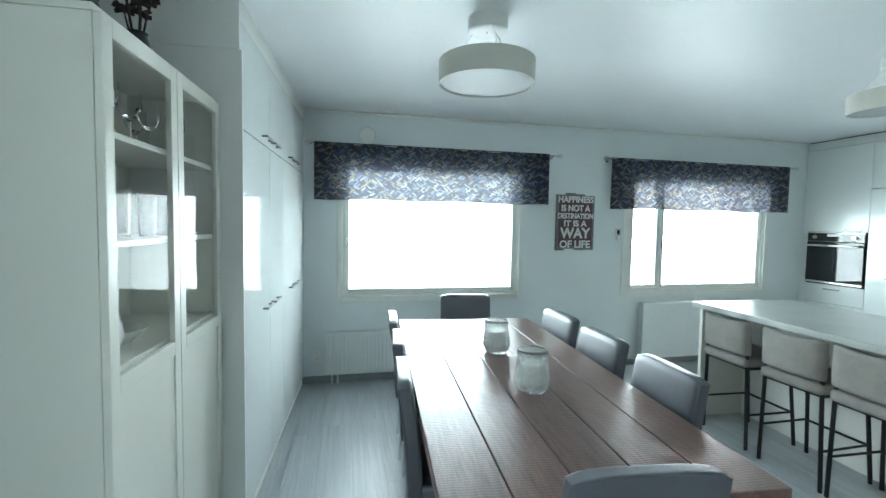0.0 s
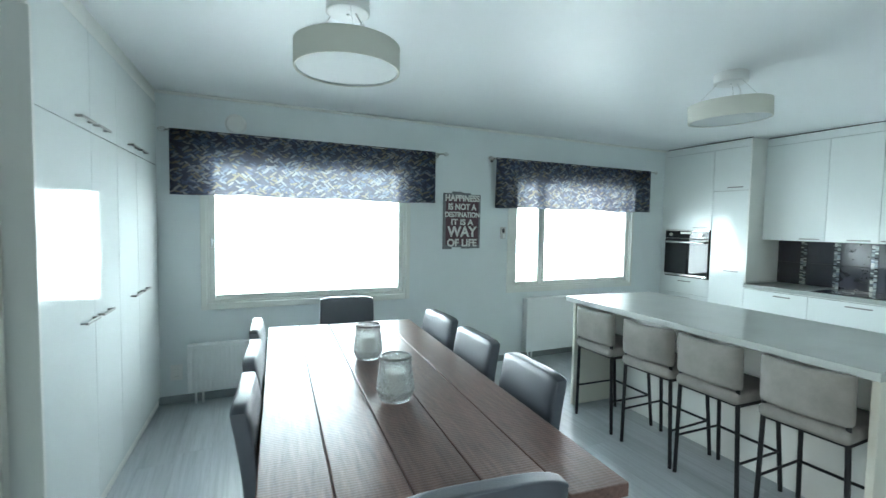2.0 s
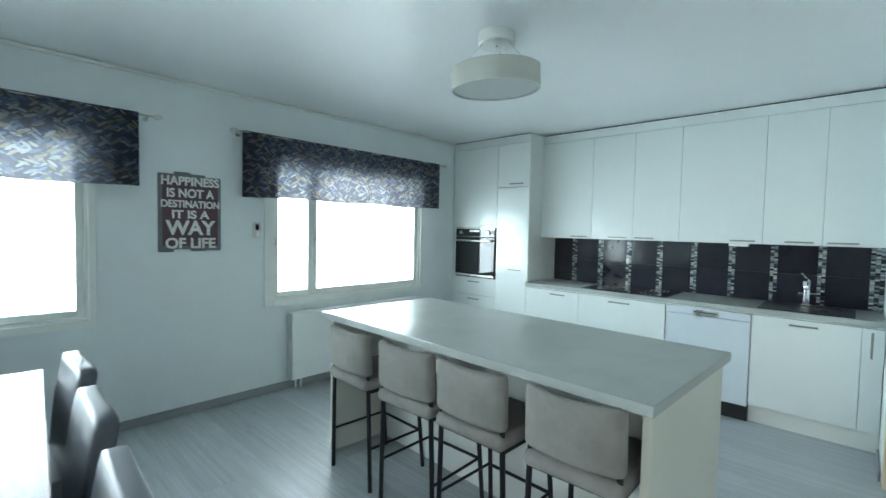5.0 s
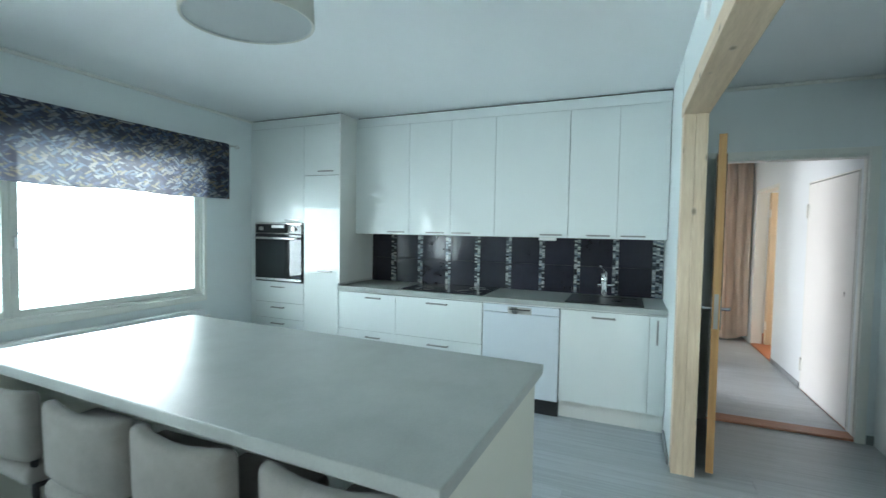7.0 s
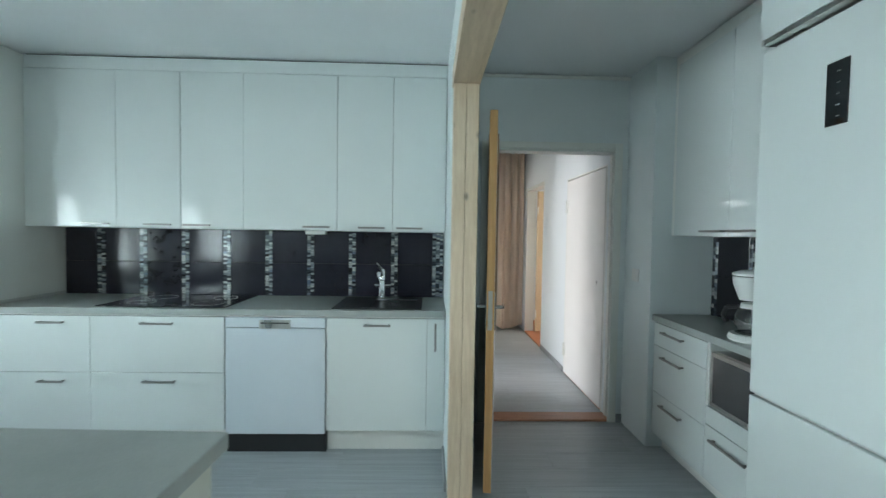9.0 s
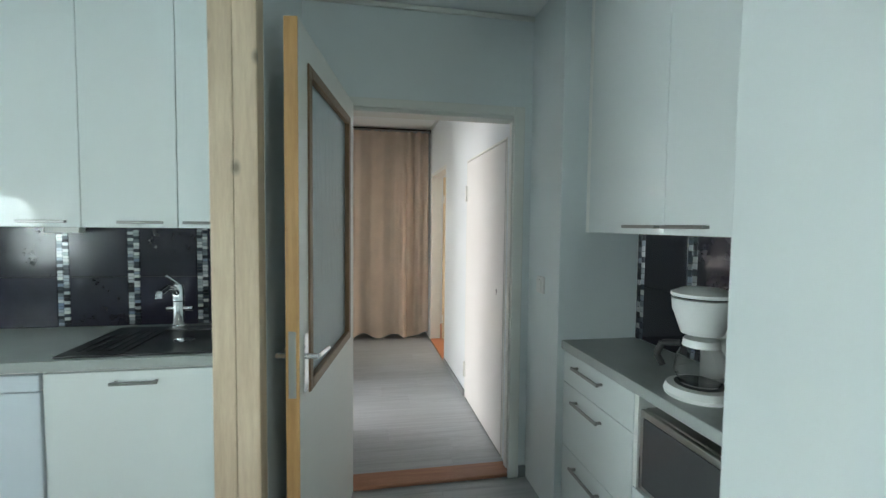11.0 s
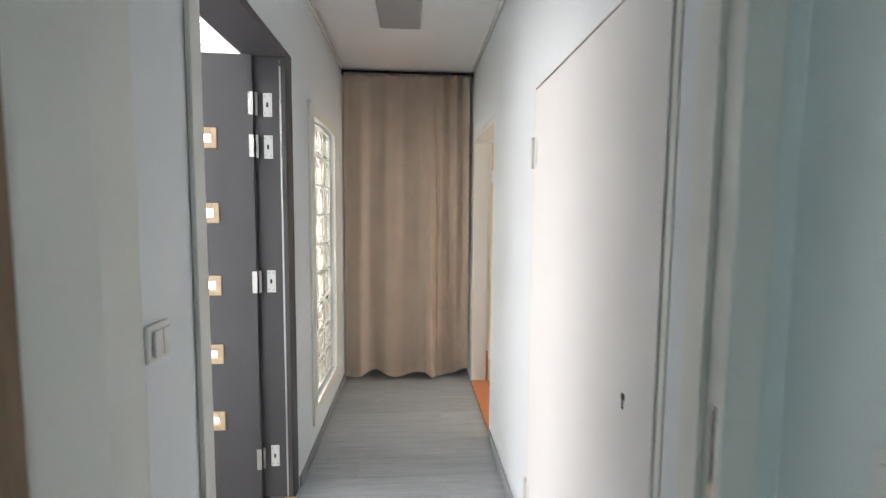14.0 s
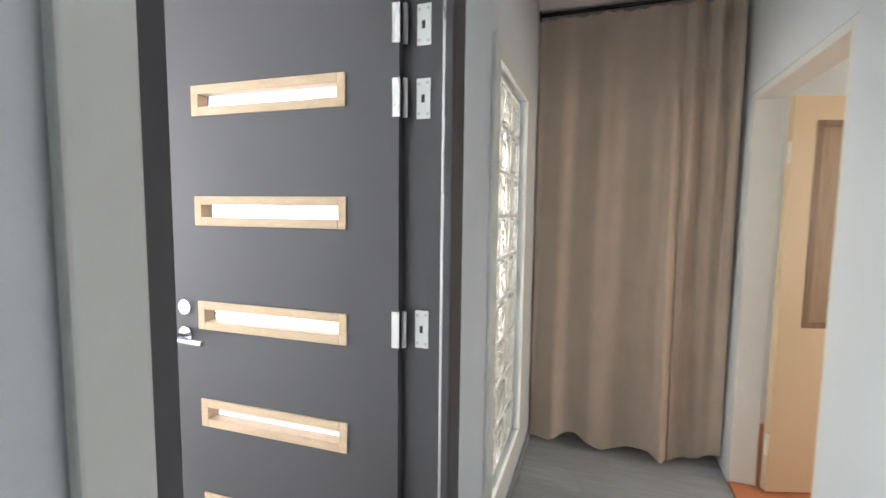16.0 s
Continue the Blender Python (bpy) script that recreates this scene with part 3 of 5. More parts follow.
def valance(x0, x1, rod0, rod1, z0, z1, seed):
    rnd = random.Random(seed)
    rod = thing("curtain_rod", "slim grey metal curtain rod with wire finials", "curtain rod", ((x0 + x1) / 2, NY, z1), group="window curtain rods")
    cx = (x0 + x1) / 2
    part("rod", tube(bmesh.new(), (rod0 + 0.06 - cx, -0.08, 0), (rod1 - 0.06 - cx, -0.08, 0), 0.007), STEEL, rod)
    for e, s in ((rod0, 1), (rod1, -1)):
        bm = bmesh.new()
        for k in range(5):
            a = 2 * math.pi * k / 5
            pts = [Vector((e - cx + s * 0.06 * u, -0.08 + 0.02 * math.sin(math.pi * u) * math.cos(a + 1.5 * u), 0.02 * math.sin(math.pi * u) * math.sin(a + 1.5 * u))) for u in (0, 0.25, 0.5, 0.75, 1)]
            for p, q in zip(pts, pts[1:]):
                tube(bm, p, q, 0.0025, n=6)
        part("finial", bm, STEEL, rod)
        bm = tube(bmesh.new(), (e - cx + s * 0.085, -0.08, 0), (e - cx + s * 0.085, -0.001, -0.012), 0.005, n=10)
        part("bracket", tube(bm, (e - cx + s * 0.085, -0.006, -0.012), (e - cx + s * 0.085, -0.001, -0.012), 0.018, n=16), STEEL, rod)
    bm = bmesh.new()
    n, m = 160, 18
    ph = [rnd.uniform(0, 6.3) for _ in range(4)]
    grid = []
    for i in range(n + 1):
        u = i / n
        x = x0 - cx + u * (x1 - x0)
        wave = 0.010 * math.sin(21 * u * 2 + ph[0]) + 0.007 * math.sin(57 * u + ph[1]) + 0.004 * math.sin(113 * u + ph[2])
        row = []
        for j in range(m + 1):
            v = j / m
            z = (z0 - z1) * v + (0.012 if v == 0 else 0) + 0.006 * v * math.sin(17 * u + ph[3])
            y = -0.092 + wave * (0.25 + 0.9 * v) if v > 0 else -0.088 + wave * 0.3
            row.append(bm.verts.new((x, y, z)))
        grid.append(row)
    v_ = thing("valance", "short blue leaf-print valance curtain over window", "curtain", (cx, NY, z1), group="valances")
    for name, j0, j1 in (("rod_pocket", 0, 2), ("cloth", 2, m)):
        bp = bmesh.new()
        g2 = [[bp.verts.new(v.co) for v in row[j0:j1 + 1]] for row in grid]
        for i in range(n):
            for j in range(j1 - j0):
                bp.faces.new((g2[i][j], g2[i + 1][j], g2[i + 1][j + 1], g2[i][j + 1]))
        bmesh.ops.solidify(bp, geom=bp.faces[:], thickness=0.0012)
        part(name, bp, VALANCE, v_)
    bm.free()


valance(0.083, 2.272, 0.008, 2.416, 1.657, 2.138, 3)
valance(2.953, 5.158, 2.862, 5.284, 1.643, 2.14, 8)


# ---- dining end ----
def radiator(x0, x1, z0, z1, flat, label):
    r = thing("radiator", label, "radiator", ((x0 + x1) / 2, NY, 0))
    cx, bm = (x0 + x1) / 2, bmesh.new()
    if flat:
        part("front_panel", box(bm, x0 - cx, x1 - cx, -0.105, -0.085, z0, z1, 0.006), RADI, r)
    else:
        front_ = part("front_panel", box(bm, x0 - cx, x1 - cx, -0.096, -0.084, z0, z1, 0.004), RADI, r)
        n = int((x1 - x0) / 0.034)
        rib = mesh_of("rib", B(0, (x1 - x0) / n * 0.66, -0.105, -0.097, z0 + 0.02, z1 - 0.02, 0.003, 1), RADI)
        for k in range(n):
            o = new("rib", rib)
            o.parent = front_
            o.matrix_local = Matrix.Translation((x0 - cx + (x1 - x0) * k / n, 0, 0))
    part("back_panel", B(x0 - cx, x1 - cx, -0.05, -0.035, z0, z1, 0.004), RADI, r)
    bm = B(x0 - cx, x1 - cx, -0.105, -0.03, z1 + 0.001, z1 + 0.008, 0.002)
    part("top_grille", bm, RADI, r)
    for e in (x0 - cx - 0.006, x1 - cx + 0.001):
        part("side_cover", B(e, e + 0.005, -0.104, -0.032, z0, z1), RADI, r)
    for px in (x0 - cx + 0.05, x0 - cx + 0.1):
        part("pipe", tube(bmesh.new(), (px, -0.06, 0), (px, -0.06, z0 + 0.01), 0.008, n=12), RADI, r)
    for px in (x0 - cx + 0.2, x1 - cx - 0.2):
        part("bracket", B(px, px + 0.03, -0.036, -0.001, z0 + 0.08, z1 - 0.05), RADI, r)
    return r


r1 = radiator(0.188, 1.62, 0.104, 0.47, False, "low white ribbed panel radiator under window")
bm = lathe(bmesh.new(), [(0.001, 0), (0.02, 0), (0.023, 0.02), (0.02, 0.06), (0.001, 0.062)], 24)
bm.transform(Matrix.Translation((0.72, -0.075, 0.5)) @ Matrix.Rotation(radians(90), 4, "Y"))
kn = part("thermostat_knob", bm, PLASTIC, r1)
part("valve", tube(bmesh.new(), (0.69, -0.075, 0.5), (0.72, -0.075, 0.5), 0.012), CHROME, kn)
bm = tube(bmesh.new(), (0.785, -0.07, 0.505), (0.82, -0.07, 0.505), 0.012)
tube(bm, (0.82, -0.07, 0.508), (0.823, -0.07, 0.47), 0.012)
part("elbow", bm, BLACKP, r1, "black pipe elbow")
for x in (0.75, 0.823):
    part("pipe", tube(bmesh.new(), (x, -0.07, 0), (x, -0.07, 0.49 if x > 0.8 else 0.47), 0.009), RADI, r1)
hd_ = thing("wall_disc", "small round white cover on wall above beam", "cover", (4.2, 1.146, 2.31))
bm = lathe(bmesh.new(), [(0.001, 0.014), (0.045, 0.013), (0.055, 0.0), (0.001, 0.0)], 32)
bm.transform(Matrix.Rotation(radians(-90), 4, "X"))
part("cover", bm, PLASTIC, hd_)
r2 = radiator(3.375, 4.88, 0.09, 0.668, True, "smooth white panel radiator under kitchen window")
bm = lathe(bmesh.new(), [(0.001, 0), (0.018, 0), (0.02, 0.02), (0.016, 0.07), (0.001, 0.072)], 20)
bm.transform(Matrix.Translation((0.76, -0.07, 0.6)) @ Matrix.Rotation(radians(90), 4, "Y"))
part("thermostat_knob", bm, PLASTIC, r2)


def wall_socket(place, turn, label):
    s = thing("wall_socket", label, "socket", place, turn)
    part("plate", B(-0.042, 0.042, -0.012, -0.001, -0.062, 0.062, 0.006), PLASTIC, s)
    for z in (-0.03, 0.03):
        bm = lathe(bmesh.new(), [(0.021, 0), (0.021, 0.006), (0.017, 0.006), (0.016, 0.001), (0.001, 0.001)], 24)
        bm.transform(Matrix.Translation((0, -0.0125, z)) @ Matrix.Rotation(radians(90), 4, "X"))
        well = part("well", bm, PLASTIC, s)
        for x in (-0.0095, 0.0095):
            part("pin_hole", tube(bmesh.new(), (x, -0.0142, z), (x, -0.0135, z), 0.0026, n=10), BLACKP, well)


wall_socket((0.1, NY, 0.25), 0, "white double wall socket above skirting")

vent = thing("air_vent", "round white air vent on wall above curtain", "air vent", (0.541, NY, 2.236))
for nm, prof in (("ring", [(0.055, 0), (0.082, 0), (0.082, 0.012), (0.055, 0.014)]), ("disc", [(0.001, 0.012), (0.07, 0.014), (0.076, 0.022), (0.066, 0.032), (0.001, 0.036)])):
    bm = lathe(bmesh.new(), prof, 40)
    bm.transform(Matrix.Rotation(radians(90), 4, "X") @ Matrix.Translation((0, 0, 0.001)))
    part(nm, bm, PLASTIC, vent)

sign = thing("wall_sign", "worn maroon wooden sign with pale lettering on wall", "sign", (2.608, NY, 1.503))
bm = bmesh.new()
for a, b, c, d, e in ((-0.21, -0.11, -0.29, 0.268, 0.014), (-0.11, 0.0, -0.272, 0.286, 0.018), (0.0, 0.1, -0.286, 0.276, 0.015), (0.1, 0.21, -0.282, 0.262, 0.017)):
    box(bm, a + 0.001, b - 0.001, -e - 0.004, -0.001, c, d, 0.004)
part("board", bm, SIGNE, sign, "grey worn board edges")
bm = bmesh.new()
for a, b, c, d in ((-0.185, -0.08, -0.245, 0.225), (-0.08, 0.05, -0.245, 0.236), (0.05, 0.185, -0.245, 0.226)):
    box(bm, a, b, -0.0255, -0.022, c, d, 0.001, 1)
part("painted_face", bm, SIGNM, sign, "maroon painted face")
for text, w, h, z in (("HAPPINESS", 0.385, 0.066, 0.222), ("IS NOT A", 0.315, 0.066, 0.135), ("DESTINATION", 0.388, 0.055, 0.057), ("IT IS A", 0.25, 0.062, -0.018), ("WAY", 0.335, 0.108, -0.114), ("OF LIFE", 0.335, 0.078, -0.226)):
    lettering(text, w, h, LETTER, sign, (0, -0.027, z))

th = thing("thermometer", "small grey wall thermometer with display", "thermometer", (3.1, NY, 1.38))
part("body", B(-0.031, 0.031, -0.02, -0.001, -0.062, 0.062, 0.006), STEEL, th)
part("display", B(-0.014, 0.012, -0.0225, -0.0205, 0.0, 0.045, 0.001, 1), BLACKG, th)
part("lower_display", B(-0.006, 0.022, -0.0225, -0.0205, -0.055, -0.01, 0.001, 1), PLASTIC, th)


def ceiling_lamp(place, top, tilt, clip):
    """Drum pendant on thin wires below a round canopy."""
    l = thing("pendant_lamp", "cream drum pendant lamp with opal diffuser, unlit", "lamp", (place[0], place[1], top), group="drum pendant lamps")
    z0 = place[2] - top
    part("canopy", lathe(bmesh.new(), [(0.001, -0.001), (0.094, -0.001), (0.096, -0.06), (0.09, -0.064), (0.001, -0.064)], 40), PLASTIC, l)
    part("canopy_screw", lathe(bmesh.new(), [(0.001, -0.07), (0.006, -0.07), (0.006, -0.064), (0.001, -0.064)], 12), STEEL, l)
    t = Matrix.Translation((0, 0, z0)) @ Matrix.Rotation(radians(tilt), 4, "Y")
    bm = lathe(bmesh.new(), [(0.229, 0.0), (0.231, 0.004), (0.231, 0.108), (0.228, 0.11), (0.222, 0.105), (0.222, 0.002), (0.229, 0.0)], 72)
    bm.transform(t)
    part("shade", bm, SHADE, l, "cream cloth drum shade")
    a = radians(clip)
    bm = tube(bmesh.new(), (0.231 * math.cos(a), 0.231 * math.sin(a), 0.055), (0.246 * math.cos(a), 0.246 * math.sin(a), 0.055), 0.004, n=10)
    tube(bm, (0.245 * math.cos(a), 0.245 * math.sin(a), 0.062), (0.245 * math.cos(a), 0.245 * math.sin(a), 0.03), 0.004, n=10)
    bm.transform(t)
    part("shade_clip", bm, PLASTIC, l)
    bm = lathe(bmesh.new(), [(0.001, 0.008), (0.219, 0.008), (0.2215, 0.003), (0.2215, 0.016), (0.001, 0.016)], 64)
    bm.transform(t)
    part("diffuser", bm, OPAL, l, "white opal diffuser")
    bm = lathe(bmesh.new(), [(0.2, 0.098), (0.2215, 0.098), (0.2215, 0.104), (0.2, 0.104), (0.2, 0.098)], 48)
    box(bm, -0.215, 0.215, -0.012, 0.012, 0.096, 0.1)
    bm.transform(t)
    part("spider", bm, PLASTIC, l)
    for k in range(3):
        a = radians(25 + 120 * k)
        p = t @ Vector((0.2 * math.cos(a), 0.2 * math.sin(a), 0.1))
        part("wire", tube(bmesh.new(), (0.075 * math.cos(a), 0.075 * math.sin(a), -0.06), p, 0.0012, n=6), STEEL, l)
    pts = [Vector((0.03, -0.02, -0.062)), Vector((0.05, -0.03, -0.1)), Vector((0.055, -0.035, -0.15)), t @ Vector((0.08, -0.02, 0.1))]
    bm = bmesh.new()
    for p, q in zip(pts, pts[1:]):
        tube(bm, p, q, 0.003, n=8)
    part("cable", bm, PLASTIC, l, "thin white cable")


ceiling_lamp((1.003, 2.895, 2.133), CH, 0.0, 15)
ceiling_lamp((3.395, 2.73, 2.15), CH, -3.5, 48)

# dining table with rough-sawn planks
table = thing("dining_table", "dark brown rough-sawn plank dining table", "table", (1.14, 2.893, 0), -4.2)
for k in range(5):
    a = -0.49 + 0.196 * k
    part("plank", B(a + 0.001, a + 0.195, -1.112 + 0.004 * (k % 2), 1.112 - 0.005 * (k % 3), 0.708, 0.75, 0.004), TABLE, table)
for y in (-0.98, 0.98):
    part("cross_batten", B(-0.42, 0.42, y - 0.04, y + 0.04, 0.66, 0.707, 0.004), TABLE, table)
for x in (-0.40, 0.40):
    part("apron", B(x - 0.014, x + 0.014, -0.94, 0.94, 0.61, 0.707, 0.003), TABLE, table)
    for y in (-0.99, 0.99):
        part("leg", B(x - 0.045, x + 0.045, y - 0.045, y + 0.045, 0.0, 0.66, 0.006), TABLE, table)


def dining_chair():
    c = thing("dining_chair", "dark leather upholstered dining chair at table", "chair", group="chairs round the table")
    bm = B(-0.205, 0.205, -0.19, 0.21, 0.40, 0.485, 0.02, 3)
    part("seat", bm, LEATHER, c)
    bm = bmesh.new()
    bmesh.ops.create_cube(bm, size=1.0)
    bmesh.ops.subdivide_edges(bm, edges=bm.edges[:], cuts=13, use_grid_fill=True)
    half, r = Vector((0.208, 0.029, 0.237)), 0.012
    for v in bm.verts:
        p = Vector([c * 2 * h for c, h in zip(v.co, half)])
        core = Vector([max(r - h, min(h - r, c)) for c, h in zip(p, half)])
        v.co = core + (p - core).normalized() * r + Vector((0, 0, 0.635))
        u, w = (v.co.z - 0.4) / 0.47, v.co.x / 0.208
        v.co.z -= 0.016 * max(0.0, u - 0.5) * 2 * abs(w) ** 5
        v.co.y += -0.195 - 0.045 * u * u - 0.004 * w * w * u
    part("backrest", bm, LEATHER, c)
    for x in (-0.175, 0.175):
        for y, lean in ((-0.165, -0.03), (0.175, 0.01)):
            part("leg", tube(bmesh.new(), (x, y, 0.405), (x, y + lean, 0.0), 0.012, 0.010, 14), CHROME, c, "slim chrome leg")
    return c


proto = dining_chair()
proto.matrix_world = pose(1.54, 3.55, 0, 0, 0, 91)
for x, y, a in ((1.508, 3.0, 89), (1.475, 2.45, 87), (0.885, 3.62, -95), (0.852, 3.08, -96), (0.812, 2.56, -95.5), (1.304, 4.15, 172), (1.087, 1.958, -6)):
    copy_thing(proto, pose(x, y, 0, 0, 0, a))


def candle_jar(place, k):
    j = thing("candle_jar", "pressed glass candle jar with dark metal lace rim", "jar", place, 20 * k, group="glass jars on table")
    prof = [(0.001, 0.001), (0.055, 0.001), (0.062, 0.006), (0.076, 0.045), (0.074, 0.07), (0.06, 0.165), (0.06, 0.178), (0.056, 0.178), (0.056, 0.165), (0.070, 0.07), (0.072, 0.047), (0.058, 0.012), (0.001, 0.010)]
    wall = [(0.0745 - 0.0145 * i / 24, 0.062 + 0.103 * i / 24) for i in range(1, 24)]
    bm = lathe(bmesh.new(), prof[:4] + [(0.0755, 0.058)] + wall + prof[5:], 96)
    for v in bm.verts:
        r, a = math.hypot(v.co.x, v.co.y), math.atan2(v.co.y, v.co.x)
        if r > 0.0755 - 0.0145 * max(0, v.co.z - 0.058) / 0.107 - 0.002 and 0.03 < v.co.z < 0.16:
            s = 1 + 0.035 * abs(math.sin(10 * a + 95 * v.co.z)) * abs(math.sin(10 * a - 95 * v.co.z))
            v.co.x *= s
            v.co.y *= s
    part("glass_body", bm, JAR, j)
    bm = lathe(bmesh.new(), [(0.056, 0.182), (0.064, 0.181), (0.0645, 0.178), (0.064, 0.174), (0.062, 0.172), (0.061, 0.174), (0.061, 0.178), (0.056, 0.182)], 48)
    part("rim", bm, PEWTER, j, "dark metal rim")
    bm = bmesh.new()
    for i in range(16):
        a, b = 2 * math.pi * i / 16, 2 * math.pi * (i + 1) / 16
        m = (a + b) / 2
        p = [Vector((0.063 * math.cos(t), 0.063 * math.sin(t), z)) for t, z in ((a, 0.174), ((a + m) / 2, 0.161), (m, 0.155), ((b + m) / 2, 0.161), (b, 0.174))]
        for u, v in zip(p, p[1:]):
            tube(bm, u * 1.02, v * 1.02, 0.0016, n=5)
    part("lace", bm, PEWTER, j, "dark metal lace edge")
    part("candle", lathe(bmesh.new(), [(0.001, 0.0125), (0.046, 0.0125), (0.046, 0.115), (0.04, 0.12), (0.001, 0.117)], 32), PLASTIC, j, "white candle")


candle_jar((1.172, 3.135, 0.75), 0)
candle_jar((1.129, 2.556, 0.75), 1)

# white wardrobes along the west wall: local x is out of the front, y along it
WT = pose(-0.113, 2.925, 0, 0, 0, -3.0)


def wardrobe(y0, y1, hinge_far, group="white gloss wardrobes"):
    p = WT @ Vector((0, y0, 0))
    w = thing("wardrobe", "tall white gloss wardrobe reaching the ceiling", "wardrobe", p, -3.0, group)
    d = y1 - y0
    part("body", B(-0.55, -0.021, 0.0005, d - 0.0005, 0.0, CH - 0.002), SATIN, w)
    low = part("lower_door", B(-0.02, 0, 0.0015, d - 0.0015, 0.07, 1.868, 0.002), WARD, w)
    up = part("upper_door", B(-0.02, 0, 0.0015, d - 0.0015, 1.872, 2.34, 0.002), WARD, w)
    part("plinth", B(-0.02, -0.012, 0.0005, d - 0.0005, 0.001, 0.066), SATIN, w)
    part("cornice", B(-0.02, -0.004, 0.0005, d - 0.0005, 2.344, CH - 0.002, 0.002), SATIN, w)
    hy = d - 0.11 if hinge_far else 0.11
    bar_handle(low, (0, 1, 0), (0.0, hy, 0.985), 0.17, (1, 0, 0))
    bar_handle(up, (0, 1, 0), (0.0, hy, 1.91), 0.17, (1, 0, 0))


for a, b, h in ((0.02, 0.605, True), (0.605, 1.005, False), (1.005, 1.405, True), (1.405, 1.97, False)):
    wardrobe(a, b, h)
side = thing("side_panel", "white side panel at end of wardrobes", "panel", WT @ Vector((0, 0, 0)), -3.0)
part("board", B(-0.58, 0.012, 0.0, 0.0195, 0, 2.2, 0.002), SATIN, side)
part("top_board", B(-0.58, 0.002, 0.002, 0.0195, 2.202, CH - 0.002, 0.002), SATIN, side)

# glass-door display cabinet
disp = thing("display_cabinet", "white cabinet with two glass doors, shelves of glassware", "cabinet", (-0.235, 2.05, 0), -3.0)
D, L, T = -0.36, 0.86, 1.955
part("near_side", B(D, -0.021, 0, 0.018, 0, T, 0.001), CABW, disp)
part("far_side", B(D, -0.021, L - 0.018, L, 0, T, 0.001), CABW, disp)
part("top", B(D - 0.002, -0.018, -0.002, L + 0.002, T + 0.001, T + 0.02, 0.002), CABW, disp)
part("bottom", B(D, -0.021, 0.019, L - 0.019, 0.06, 0.08), CABW, disp)
part("plinth", B(-0.04, -0.025, 0.019, L - 0.019, 0, 0.058), CABW, disp)
part("back", B(D, D + 0.006, 0.019, L - 0.019, 0.082, T), CABW, disp)
SH = (1.06, 1.40, 1.69)
for z in SH:
    part("shelf", B(D + 0.007, -0.03, 0.019, L - 0.019, z - 0.018, z, 0.001), CABW, disp)
for a, b, hy in ((0.002, L / 2 - 0.002, L / 2 - 0.02), (L / 2 + 0.002, L - 0.002, L / 2 + 0.02)):
    bm = bmesh.new()
    s = 0.045
    box(bm, -0.02, 0, a, a + s, 0.06, T, 0.002)
    box(bm, -0.02, 0, b - s, b, 0.06, T, 0.002)
    box(bm, -0.02, 0, a + s, b - s, T - s, T, 0.002)
    box(bm, -0.02, 0, a + s, b - s, 0.06, 0.1, 0.002)
    box(bm, -0.02, 0, a + s, b - s, 1.005, 1.05, 0.002)
    door = part("door", bm, CABW, disp)
    part("lower_panel", B(-0.017, -0.006, a + s, b - s, 0.1, 1.005), CABW, door)
    part("pane", B(-0.013, -0.009, a + s, b - s, 1.05, T - s), CASEGLASS, door).visible_shadow = False
DM = pose(-0.235, 2.05, 0, 0, 0, -3.0)


def on_shelf(x, y, z):
    return DM @ Vector((x, y, z))


def wine_glass(p):
    g = solid("wine_glass", lathe(bmesh.new(), [(0.001, 0.0), (0.032, 0.0), (0.032, 0.002), (0.004, 0.006), (0.0035, 0.07), (0.02, 0.085), (0.034, 0.115), (0.03, 0.16), (0.029, 0.16), (0.032, 0.115), (0.018, 0.088), (0.001, 0.08)], 24), GLASS, "clear stemmed wine glass on cabinet shelf", "glass", group="glasses in cabinet", m=Matrix.Translation(p))
    return g


g0 = wine_glass(on_shelf(-0.1, 0.1, SH[2]))
for k, (x, y) in enumerate(((-0.2, 0.15), (-0.1, 0.2), (-0.2, 0.27), (-0.1, 0.33), (-0.12, 0.5), (-0.2, 0.58), (-0.1, 0.66))):
    copy_thing(g0, Matrix.Translation(on_shelf(x, y, SH[2])))
t0 = solid("tall_glass", lathe(bmesh.new(), [(0.001, 0.0), (0.027, 0.0), (0.031, 0.15), (0.029, 0.15), (0.025, 0.008), (0.001, 0.008)], 24), GLASS, "tall clear drinking glass on cabinet shelf", "glass", group="tumblers in cabinet", m=Matrix.Translation(on_shelf(-0.12, 0.1, SH[1])))
for x, y in ((-0.2, 0.14), (-0.12, 0.19), (-0.2, 0.24), (-0.12, 0.3), (-0.14, 0.52)):
    copy_thing(t0, Matrix.Translation(on_shelf(x, y, SH[1])))
solid("photo_box", B(-0.05, 0.05, -0.06, 0.06, 0, 0.15, 0.004), BLACKP, "dark box standing on cabinet shelf", "box", m=Matrix.Translation(on_shelf(-0.16, 0.66, SH[1])))
hen = bmesh.new()
lathe(hen, [(0.001, 0.0), (0.07, 0.0), (0.095, 0.06), (0.085, 0.12), (0.045, 0.17), (0.035, 0.21), (0.03, 0.235), (0.001, 0.245)], 28)
box(hen, -0.012, 0.012, -0.02, 0.03, 0.235, 0.262, 0.006)
solid("hen_figurine", hen, CERAM, "white ceramic hen figurine on cabinet shelf", "figurine", m=Matrix.Translation(on_shelf(-0.15, 0.16, SH[0])))
solid("bowl", lathe(bmesh.new(), [(0.001, 0.0), (0.045, 0.0), (0.09, 0.045), (0.086, 0.045), (0.042, 0.006), (0.001, 0.006)], 28), CERAM, "small white bowl on cabinet shelf", "bowl", m=Matrix.Translation(on_shelf(-0.17, 0.36, SH[0])))


